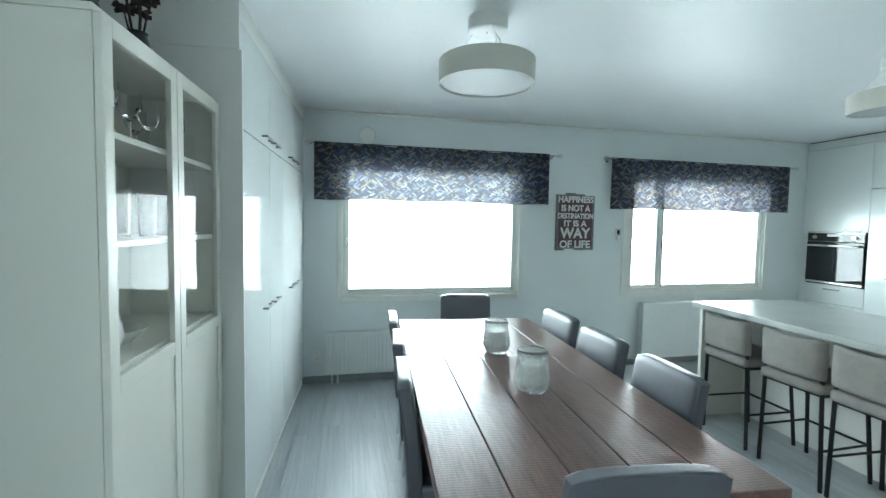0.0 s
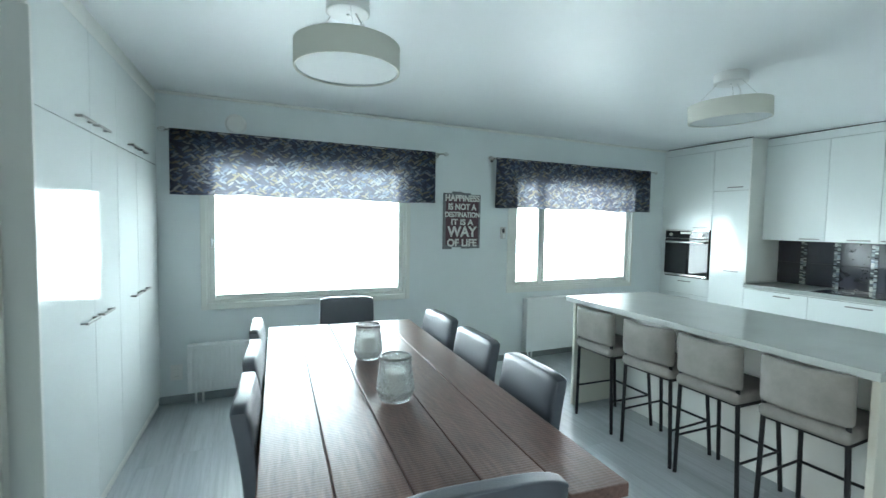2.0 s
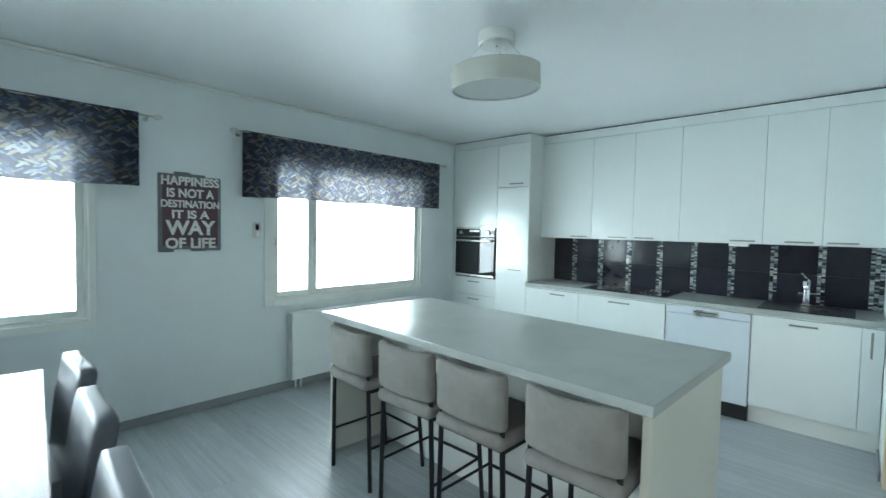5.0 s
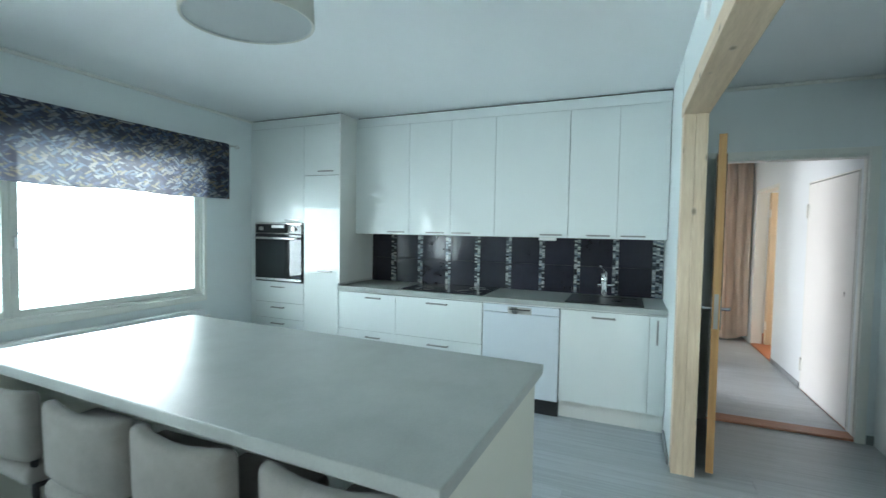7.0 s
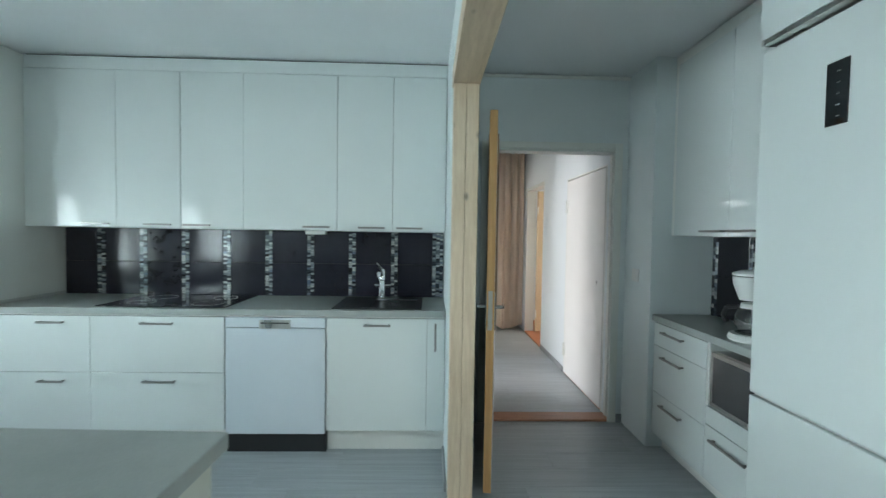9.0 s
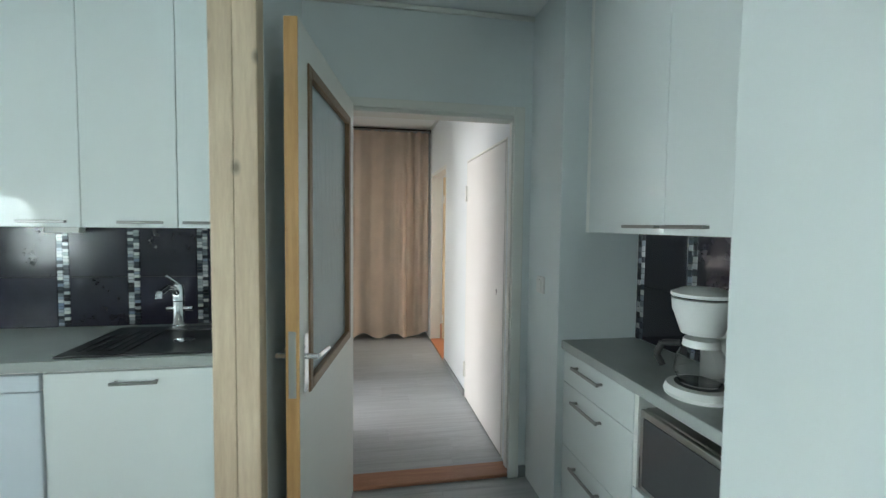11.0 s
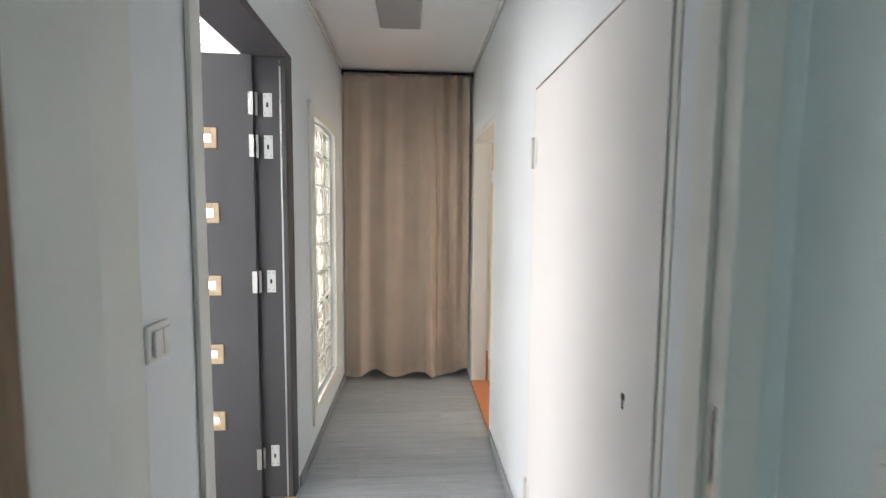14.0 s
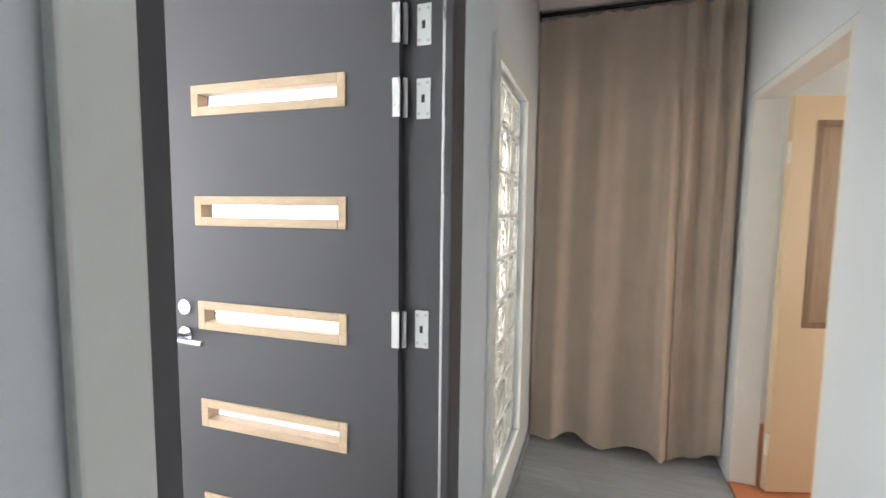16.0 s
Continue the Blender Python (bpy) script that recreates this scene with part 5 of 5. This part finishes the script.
part("jug_handle", bm, BLACKP, jug, "black jug handle")

# ---- doorway to the hall with open glazed door ----
df = thing("door_frame", "white painted door frame between kitchen and hall", "door frame", (5.96, 0.395, 0), kind="structure")
for y0, y1 in ((-0.5, -0.442), (0.442, 0.5)):
    part("casing", B(-0.008, 0.009, y0, y1, 0, 2.0, 0.004), TRIM, df)
part("casing", B(-0.008, 0.009, -0.441, 0.441, 1.955, 2.0, 0.004), TRIM, df)
for y0, y1 in ((-0.478, -0.463), (0.423, 0.4385)):
    part("jamb", B(0.011, 0.128, y0, y1, 0, 1.944, 0.003), TRIM, df)
part("jamb", B(0.011, 0.128, -0.4625, 0.4225, 1.938, 1.963, 0.003), TRIM, df)
part("stop", B(0.06, 0.1, -0.4625, -0.451, 0.02, 1.937, 0.002), TRIM, df)
part("strike_plate", B(0.02, 0.045, -0.4626, -0.4605, 0.93, 1.1, 0.001, 1), CHROME, df)
for y0, y1 in ((0.442, 0.5),):
    part("casing", B(0.131, 0.148, y0, y1, 0, 2.0, 0.004), TRIM, df)
part("casing", B(0.131, 0.148, -0.441, 0.441, 1.955, 2.0, 0.004), TRIM, df)
solid("threshold", B(5.965, 6.1, -0.066, 0.83, 0.0005, 0.02, 0.006), SILL, "reddish varnished wooden threshold", "threshold", "structure")

# leaf: local x runs from hinge to free edge
ld = thing("glazed_door", "open white door with tall reeded glass pane", "door", (5.945, 0.80, 0.0), 171.0)
LW, LT = 0.905, 0.04
zg0, zg1, xg0, xg1 = 0.85, 1.86, 0.115, 0.795
bm = bmesh.new()
for a, b, c, d in ((0, xg0, 0.02, 1.965), (xg1, LW - 0.0075, 0.02, 1.965), (xg0, xg1, 0.02, zg0), (xg0, xg1, zg1, 1.965)):
    box(bm, a, b, -LT / 2, LT / 2, c, d)
part("leaf", bm, SATIN, ld)
part("edge_strip", B(LW - 0.007, LW, -LT / 2, LT / 2, 0.02, 1.965, 0.002), EDGE, ld, "varnished wooden door edge")
for y in (-1, 1):
    bm = bmesh.new()
    for a, b, c, d in ((xg0 - 0.01, xg0 + 0.026, zg0 - 0.01, zg1 + 0.01), (xg1 - 0.026, xg1 + 0.01, zg0 - 0.01, zg1 + 0.01), (xg0 + 0.026, xg1 - 0.026, zg0 - 0.01, zg0 + 0.026), (xg0 + 0.026, xg1 - 0.026, zg1 - 0.026, zg1 + 0.01)):
        box(bm, a, b, y * 0.005 if y > 0 else -0.027, 0.027 if y > 0 else -0.005, c, d, 0.004)
    part("glazing_bead", bm, MOULD, ld, "brown wooden moulding")
pane = part("pane", B(xg0, xg1, -0.0035, 0.0035, zg0, zg1), REED, ld, "reeded glass pane")
pane.visible_shadow = False
part("latch_plate", B(LW, LW + 0.0015, -0.011, 0.011, 0.86, 1.06), STEEL, ld)
for s in (-1, 1):
    bm = tube(bmesh.new(), (LW - 0.06, s * LT / 2, 0.97), (LW - 0.06, s * 0.062, 0.97), 0.009)
    tube(bm, (LW - 0.06, s * 0.062, 0.97), (LW - 0.17, s * 0.066, 0.965), 0.009, 0.008)
    lev = part("lever", bm, CHROME, ld)
    part("back_plate", B(LW - 0.08, LW - 0.04, s * (LT / 2 + 0.003) - 0.002, s * (LT / 2 + 0.003) + 0.002, 0.86, 1.04, 0.001, 1), CHROME, lev)


def switch(place, turn, label, double=False):
    s = thing("light_switch", label, "switch", place, turn)
    part("plate", B(-0.043, 0.043, -0.014, -0.001, -0.043, 0.043, 0.006), PLASTIC, s)
    if double:
        for a, b in ((-0.03, -0.001), (0.001, 0.03)):
            part("rocker", B(a, b, -0.022, -0.0145, -0.03, 0.03, 0.003), PLASTIC, s)
    else:
        part("rocker", B(-0.028, 0.028, -0.021, -0.0145, -0.028, 0.028, 0.004), PLASTIC, s)


switch((5.79, -0.15, 1.085), 180, "white rocker switch on boxed wall corner")
switch((6.375, HL, 1.1), 0, "white double rocker switch on hall wall", True)

# ---- hall: front door, glass blocks, curtain, doors ----
fd = thing("front_door_frame", "dark grey front door frame with light gasket", "door frame", (7.06, HL, 0), kind="structure")
for s in (-1, 1):
    j = 0.40 if s > 0 else 0.44
    a, b = sorted((s * (0.491 if s > 0 else 0.456), s * j))
    part("jamb", B(a, b, 0.0, 0.19, 0, 2.109, 0.003), ANTHRA, fd)
    if s < 0:
        continue
    a, b = sorted((s * j, s * (j - 0.012)))
    part("stop", B(a, b, 0.0, 0.022, 0.02, 2.07, 0.003), ANTHRA, fd)
    a, b = sorted((s * j, s * (j - 0.009)))
    part("gasket", B(a, b, 0.0225, 0.03, 0.02, 2.065, 0.001), STEEL, fd, "pale rubber gasket")
part("stop", B(-0.4395, -0.366, 0.052, 0.10, 0.0225, 2.0785, 0.003), ANTHRA, fd)
part("head", B(-0.439, 0.399, 0.0, 0.19, 2.079, 2.108, 0.003), ANTHRA, fd)
part("casing", B(-0.505, -0.446, -0.016, -0.001, 0, 2.16, 0.004), TRIM, fd, "white painted casing")
part("sill", B(-0.439, 0.399, 0.05, 0.19, 0.0005, 0.022, 0.004), STEEL, fd, "metal sill")
part("threshold_strip", B(-0.439, 0.399, -0.012, 0.049, 0.0005, 0.018, 0.004), BEECH, fd, "pale wooden strip")

leaf = thing("front_door", "open dark grey front door with five slot windows", "door", (7.49, 1.11, 0.0), 91.5)
rows = (1.711, 1.380, 1.053, 0.736, 0.420)
wx0, wx1, wh = 0.16, 0.675, 0.039
bm = bmesh.new()
box(bm, 0, wx0, 0.0, 0.062, 0.025, 2.075)
box(bm, wx1, 0.80, 0.0, 0.062, 0.025, 2.075)
zs = [0.025]
for z in sorted(rows):
    zs += [z - wh, z + wh]
zs.append(2.075)
for a, b in zip(zs[::2], zs[1::2]):
    box(bm, wx0, wx1, 0.0, 0.062, a, b)
part("leaf", bm, ANTHRA, leaf)
for z in rows:
    bm = bmesh.new()
    f = 0.02
    for a, b, c, d in ((wx0 - 0.006, wx0 + f, z - wh - 0.006, z + wh + 0.006), (wx1 - f, wx1 + 0.006, z - wh - 0.006, z + wh + 0.006), (wx0 + f, wx1 - f, z - wh - 0.006, z - wh + f), (wx0 + f, wx1 - f, z + wh - f, z + wh + 0.006)):
        box(bm, a, b, 0.028, 0.068, c, d, 0.002)
    fr_ = part("window_frame", bm, BEECH, leaf, "pale wooden slot frame")
    pn = part("pane", B(wx0 + f, wx1 - f, 0.02, 0.026, z - wh + f, z + wh - f), GLASS, fr_)
    pn.visible_shadow = False
for z in (1.866, 1.68, 1.067, 0.225):
    bm = B(-0.004, 0.018, 0.0625, 0.066, z - 0.05, z + 0.05, 0.001, 1)
    hg = part("hinge", bm, STEEL, leaf, "galvanised hinge")
    part("knuckle", tube(bmesh.new(), (-0.012, 0.05, z - 0.05), (-0.012, 0.05, z + 0.05), 0.007, n=12), STEEL, hg)
lk = part("lock_plate", lathe(bmesh.new(), [(0.001, 0.008), (0.024, 0.008), (0.026, 0.0), (0.001, 0.0)], 24), CHROME, leaf)
lk.matrix_local = pose(0.735, 0.062, 1.075, -90, 0, 0)
bm = tube(bmesh.new(), (0.735, 0.062, 0.985), (0.735, 0.115, 0.985), 0.01)
tube(bm, (0.735, 0.115, 0.985), (0.615, 0.118, 0.98), 0.01, 0.009)
hd = part("lever", bm, CHROME, leaf)
part("rose", tube(bmesh.new(), (0.735, 0.0625, 0.985), (0.735, 0.07, 0.985), 0.026, n=24), CHROME, hd)
part("weather_bar", B(0.0, 0.80, -0.004, -0.0005, 0.03, 0.09), STEEL, leaf)
for z in (1.866, 1.68, 1.067, 0.225):
    hp = thing("hinge_plate", "white punched hinge plate on dark door jamb", "hinge", (7.46, 1.052, z), group="front door hinge plates")
    part("plate", B(-0.0035, -0.0005, -0.02, 0.019, -0.052, 0.052, 0.001, 1), PLASTIC, hp)
    for dy, dz in ((-0.012, -0.04), (0.012, -0.038), (-0.012, 0.04), (0.012, 0.038)):
        part("screw", tube(bmesh.new(), (-0.005, dy, dz), (-0.0036, dy, dz), 0.004, n=10), STEEL, hp)
    part("slot", B(-0.0046, -0.0036, -0.004, 0.005, -0.01, 0.01), BLACKP, hp)

gb = thing("glass_block_window", "glass block window in white frame, hall wall", "window", (8.2725, HL, 0.25), kind="structure")
bm = bmesh.new()
w, h = 0.3375, 1.687
for a, b, c, d in ((-w - 0.075, -w + 0.012, -0.085, h + 0.055), (w - 0.012, w + 0.075, -0.085, h + 0.055), (-w + 0.012, w - 0.012, -0.085, 0.012), (-w + 0.012, w - 0.012, h - 0.012, h + 0.055)):
    box(bm, a, b, -0.016, -0.001, c, d, 0.004)
part("casing", bm, TRIM, gb, "white wooden casing")
bm = bmesh.new()
cols, nrow = 3, 9
cw, rh = (2 * w - 0.02) / cols, (h - 0.02) / nrow
for k in range(cols + 1):
    x = -w + 0.01 + k * cw
    box(bm, x - 0.006, x + 0.006, 0.025, 0.1, 0.004, h - 0.004, 0.002, 1)
for k in range(nrow + 1):
    z = 0.01 + k * rh
    for c in range(cols):
        box(bm, -w + 0.01 + c * cw + 0.0065, -w + 0.01 + (c + 1) * cw - 0.0065, 0.028, 0.098, z - 0.006, z + 0.006)
part("mortar_grid", bm, TRIM, gb)
bmesh_block = bmesh.new()
bmesh.ops.create_cube(bmesh_block, size=1.0)
bmesh.ops.transform(bmesh_block, verts=bmesh_block.verts, matrix=Matrix.Diagonal((cw - 0.015, 0.08, rh - 0.015, 1)))
bmesh.ops.bevel(bmesh_block, geom=bmesh_block.edges[:], offset=0.014, segments=2, affect="EDGES")
block = mesh_of("glass_block", bmesh_block, BLOCK)
for k in range(nrow):
    for c in range(cols):
        o = new("glass_block", block)
        o.parent = gb
        o.matrix_local = Matrix.Translation((-w + 0.01 + (c + 0.5) * cw, 0.062, 0.01 + (k + 0.5) * rh))
        o.visible_shadow = False

# drape across the hall end
rod = thing("drape_rail", "dark curtain rail across the hall end", "curtain rail", (9.01, 0.4435, 2.49))
part("rail", B(-0.012, 0.012, -0.515, 0.515, 0.0, 0.014, 0.002), BLACKM, rod)
for s in (-1, 1):
    part("end_bracket", B(-0.02, 0.02, s * 0.5155 - 0.004, s * 0.5155 + 0.004, -0.02, 0.035, 0.001, 1), BLACKM, rod)
for k in range(13):
    y = -0.47 + k * 0.078
    part("hook", tube(bmesh.new(), (0, y, 0.0), (-0.004, y, -0.03), 0.003, n=6), STEEL, rod)
bm = bmesh.new()
n, m = 220, 40
grid = []
rnd = random.Random(5)
for i in range(n + 1):
    u = i / n
    row = []
    for j in range(m + 1):
        v = j / m
        # the cloth is gathered to one side below and bunched at the far end
        y = 0.512 - (1.005 + 0.02 * v) * u
        deep = 0.012 + 0.018 * v
        if u < 0.74:
            x = deep * math.sin(2 * math.pi * 4.5 * u + 0.9 * math.sin(7 * u) + 0.5) + 0.003 * math.sin(2 * math.pi * 11 * u + 2 * v)
        else:
            x = 0.032 * (1 - 0.72 * v) * math.sin(2 * math.pi * 9 * (u - 0.74) + 0.5 + 2 * math.pi * 4.5 * 0.74) * min(1, (1 - u) / 0.06 + 0.3) + 0.05 * v * min(1, (u - 0.74) / 0.05) + 0.012 * v * math.sin(2 * math.pi * 3 * (u - 0.74))
        x -= 0.10 * v * math.exp(-((u - 0.70) / 0.035) ** 2)
        drop = 2.415 + 0.03 * math.sin(2 * math.pi * 2.6 * u + 0.8) + 0.02 * math.exp(-((u - 0.7) / 0.08) ** 2)
        z = -0.028 - drop * v + (0.012 * abs(math.sin(math.pi * 13 * u)) * (1 - v) ** 8)
        row.append(bm.verts.new((x, y, z)))
    grid.append(row)
dr_ = thing("drape", "long beige curtain closing off the hall end", "curtain", (9.01, 0.4435, 2.49))
for name, j0, j1 in (("heading", 0, 1), ("cloth", 1, m - 1), ("hem", m - 1, m)):
    bp = bmesh.new()
    g2 = [[bp.verts.new(v.co) for v in row[j0:j1 + 1]] for row in grid]
    for i in range(n):
        for j in range(j1 - j0):
            bp.faces.new((g2[i][j], g2[i][j + 1], g2[i + 1][j + 1], g2[i + 1][j]))
    bmesh.ops.solidify(bp, geom=bp.faces[:], thickness=0.002)
    part(name, bp, DRAPE, dr_)
bm.free()
rk = thing("shoe_rack", "low dark rack standing behind hall curtain", "rack", (9.3, 0.44, 0))
part("shelf", B(-0.14, 0.14, -0.42, 0.42, 0.09, 0.11), BLACKP, rk)
for x in (-0.12, 0.12):
    for y in (-0.38, 0.02, 0.38):
        part("leg", tube(bmesh.new(), (x, y, 0), (x, y, 0.09), 0.01, n=10), STEEL, rk)

hl = thing("hall_ceiling_light", "rectangular grey-white ceiling light, unlit", "lamp", (7.775, 0.476, HH))
part("diffuser", B(-0.32, 0.32, -0.12, 0.12, -0.055, -0.012, 0.012, 3), LAMPG, hl)
part("base", B(-0.36, 0.36, -0.11, 0.11, -0.012, -0.0005, 0.003), PLASTIC, hl)

# flush closet door on the hall's right wall
cd = thing("closet_door", "flush white closet door with painted hinges", "door", (6.64, HR, 0))
bm = B(-0.46, 0.46, -0.045, 0.007, 0.012, 1.864, 0.003)
cl = part("leaf", bm, DOORW, cd)
for x in (-0.4845, 0.4685):
    part("jamb", B(x, x + 0.019, -0.06, 0.004, 0, 1.884, 0.002), TRIM, cd)
part("head", B(-0.465, 0.465, -0.06, 0.004, 1.8725, 1.884, 0.002), TRIM, cd)
# grey strips just below the face paint the shadow line of the door seam
for x in (-0.4645, 0.4645):
    part("seam_shade", B(x - 0.004, x + 0.004, -0.02, 0.0035, 0.012, 1.864), BASE, cd, "grey strip standing in for shade in the door seam")
for z in (1.625, 0.235):
    hn = part("hinge", tube(bmesh.new(), (0.467, 0.0125, z - 0.06), (0.467, 0.0125, z + 0.06), 0.008, n=14), TRIM, cl, "painted pin hinge")
    part("flap", B(0.422, 0.459, 0.0073, 0.009, z - 0.05, z + 0.05), TRIM, hn)
part("keyhole", B(-0.339, -0.331, 0.0072, 0.0082, 0.955, 0.99), BLACKP, cl, "dark keyhole")
part("key_rose", tube(bmesh.new(), (-0.335, 0.007, 0.983), (-0.335, 0.0078, 0.983), 0.009, n=16), BLACKP, cl)

# doorway to the side room, with its beige door standing open
of = thing("side_door_frame", "white frame of side room doorway", "door frame", (8.482, HR, 0), kind="structure")
for s in (-1, 1):
    a, b = sorted((s * 0.467, s * 0.43))
    part("jamb", B(a, b, -0.119, -0.001, 0, 1.978, 0.003), TRIM, of)
part("head", B(-0.43, 0.43, -0.119, -0.001, 1.942, 1.978, 0.003), TRIM, of)
part("sill", B(-0.43, 0.43, -0.119, -0.001, 0.0005, 0.018, 0.003), ORANGE, of, "orange-brown sill")
bd = thing("side_room_door", "open beige door with brown framed panel", "door", (8.905, HR - 0.135, 0.0), -72)
bm = bmesh.new()
for a, b, c, d in ((0, 0.12, 0.02, 1.94), (0.68, 0.8, 0.02, 1.94), (0.12, 0.68, 0.02, 0.86), (0.12, 0.68, 1.82, 1.94)):
    box(bm, a, b, -0.04, 0.0, c, d)
part("leaf", bm, LEAFDOOR, bd)
part("panel", B(0.12, 0.68, -0.03, -0.012, 0.86, 1.82), PANELD, bd, "brown panel")
bm = bmesh.new()
for a, b, c, d in ((0.11, 0.14, 0.85, 1.83), (0.66, 0.69, 0.85, 1.83), (0.14, 0.66, 0.85, 0.88), (0.14, 0.66, 1.8, 1.83)):
    box(bm, a, b, -0.044, -0.0405, c, d, 0.001, 1)
part("moulding", bm, MOULD, bd)
for z in (1.68, 0.26):
    part("hinge", tube(bmesh.new(), (-0.008, -0.035, z - 0.05), (-0.008, -0.035, z + 0.05), 0.008, n=12), TRIM, bd)

# ---- backsplash tiles and mosaic ----
STRIPS = [(3.553, 3.608), (3.262, 3.314), (2.968, 3.02), (2.675, 2.727), (2.38, 2.43), (2.083, 2.132), (1.785, 1.835), (1.482, 1.53), (1.152, 1.232)]
bs = struct("backsplash", B(EX - 0.012, EX - 0.0005, 1.15, 3.83, 0.879, 1.349), GROUT, "dark tiled backsplash with mosaic strips", "backsplash")
edges = [3.829] + [v for a, b in STRIPS for v in (b, a)]
for k in range(0, len(edges) - 1, 2):
    y1, y0 = edges[k], edges[k + 1]
    for z0, z1 in ((0.881, 1.113), (1.116, 1.348)):
        if y1 - y0 > 0.02:
            part("tile", B(EX - 0.02, EX - 0.0125, y0 + 0.0015, y1 - 0.0015, z0, z1, 0.0015, 1), TILE, bs)
bm = bmesh.new()
for a, b in STRIPS:
    nc = 2 if b - a < 0.06 else 3
    wc = (b - a) / nc
    for c in range(nc):
        z = 0.881 + (0.007 if c % 2 else 0.0)
        while z < 1.345:
            hgt = min(0.0135, 1.348 - z)
            box(bm, EX - 0.0195, EX - 0.0125, a + c * wc + 0.001, a + (c + 1) * wc - 0.001, z, z + hgt)
            z += 0.0153
st_ = part("mosaic_strips", bm, MOSAIC_I, bs, "small glass and stone mosaic")
st_["kind"] = "stuff"
bs2 = struct("coffee_backsplash", B(4.45, 5.595, RWY + 0.0005, RWY + 0.0105, 0.856, 1.351), GROUT, "dark tiles with mosaic behind coffee maker", "backsplash")
RS = [(5.532, 5.584), (5.209, 5.261), (4.886, 4.938), (4.563, 4.615)]
ed = [v for a, b in RS for v in (a, b)]
xs = [(RS[k + 1][1], RS[k][0]) for k in range(3)] + [(4.451, RS[3][0])]
for x0, x1 in xs:
    for z0, z1 in ((0.858, 1.104), (1.107, 1.35)):
        part("tile", B(x0 + 0.0015, x1 - 0.0015, RWY + 0.011, RWY + 0.0185, z0, z1, 0.0015, 1), TILE, bs2)
piece = mesh_of("mosaic_piece", B(-0.0118, 0.0118, -0.0035, 0.0035, -0.0118, 0.0118, 0.0015, 1), MOSAIC)
for a, b in RS:
    for c in range(2):
        for k in range(19):
            z = 0.871 + k * 0.0255 - (0.006 if c else 0)
            if z > 1.34:
                continue
            o = new("mosaic_piece", piece)
            o.parent = bs2
            o.matrix_local = Matrix.Translation((a + 0.0135 + c * 0.0255, RWY + 0.0145, z + 0.001))

# ---- floors ----
floor = struct("floor", B(-0.75, 6.09, -2.6, NY, -0.12, -0.0065), BASE, "grey wood-look plank floor")
hall_floor = struct("hall_floor", B(6.09, 9.62, HR, HL, -0.12, -0.0065), BASE, "grey wood-look plank hall floor", "floor")
struct("side_room_floor", B(6.2, 9.75, -2.5, HR - 0.12, -0.12, 0.004), ORANGE, "orange-brown side room floor", "floor")
plank = mesh_of("plank", B(-0.5, 0.5, -0.5, 0.5, -0.006, 0.0, 0.0), FLOOR)


def lay(parent, x0, x1, y0, y1, wide, long, seed, skip=None):
    rnd, k = random.Random(seed), 0
    x = x0
    while x < x1 - 0.01:
        xe = min(x + wide, x1)
        y = y0 - rnd.uniform(0.05, 0.95) * long
        while y < y1:
            a, b = max(y, y0), min(y + long, y1)
            if b - a > 0.02 and not (skip and skip((x + xe) / 2, (a + b) / 2)):
                o = new("plank", plank)
                o.parent = parent
                o.matrix_local = Matrix.LocRotScale(((x + xe) / 2, (a + b) / 2, 0), None, (xe - x - 0.0012, b - a - 0.0012, 1))
            y += long
        x = xe


lay(floor, -0.75, 6.09, -2.6, NY, 0.19, 1.25, 2)
lay(hall_floor, 6.10, 9.62, HR, HL, 0.19, 1.25, 6)
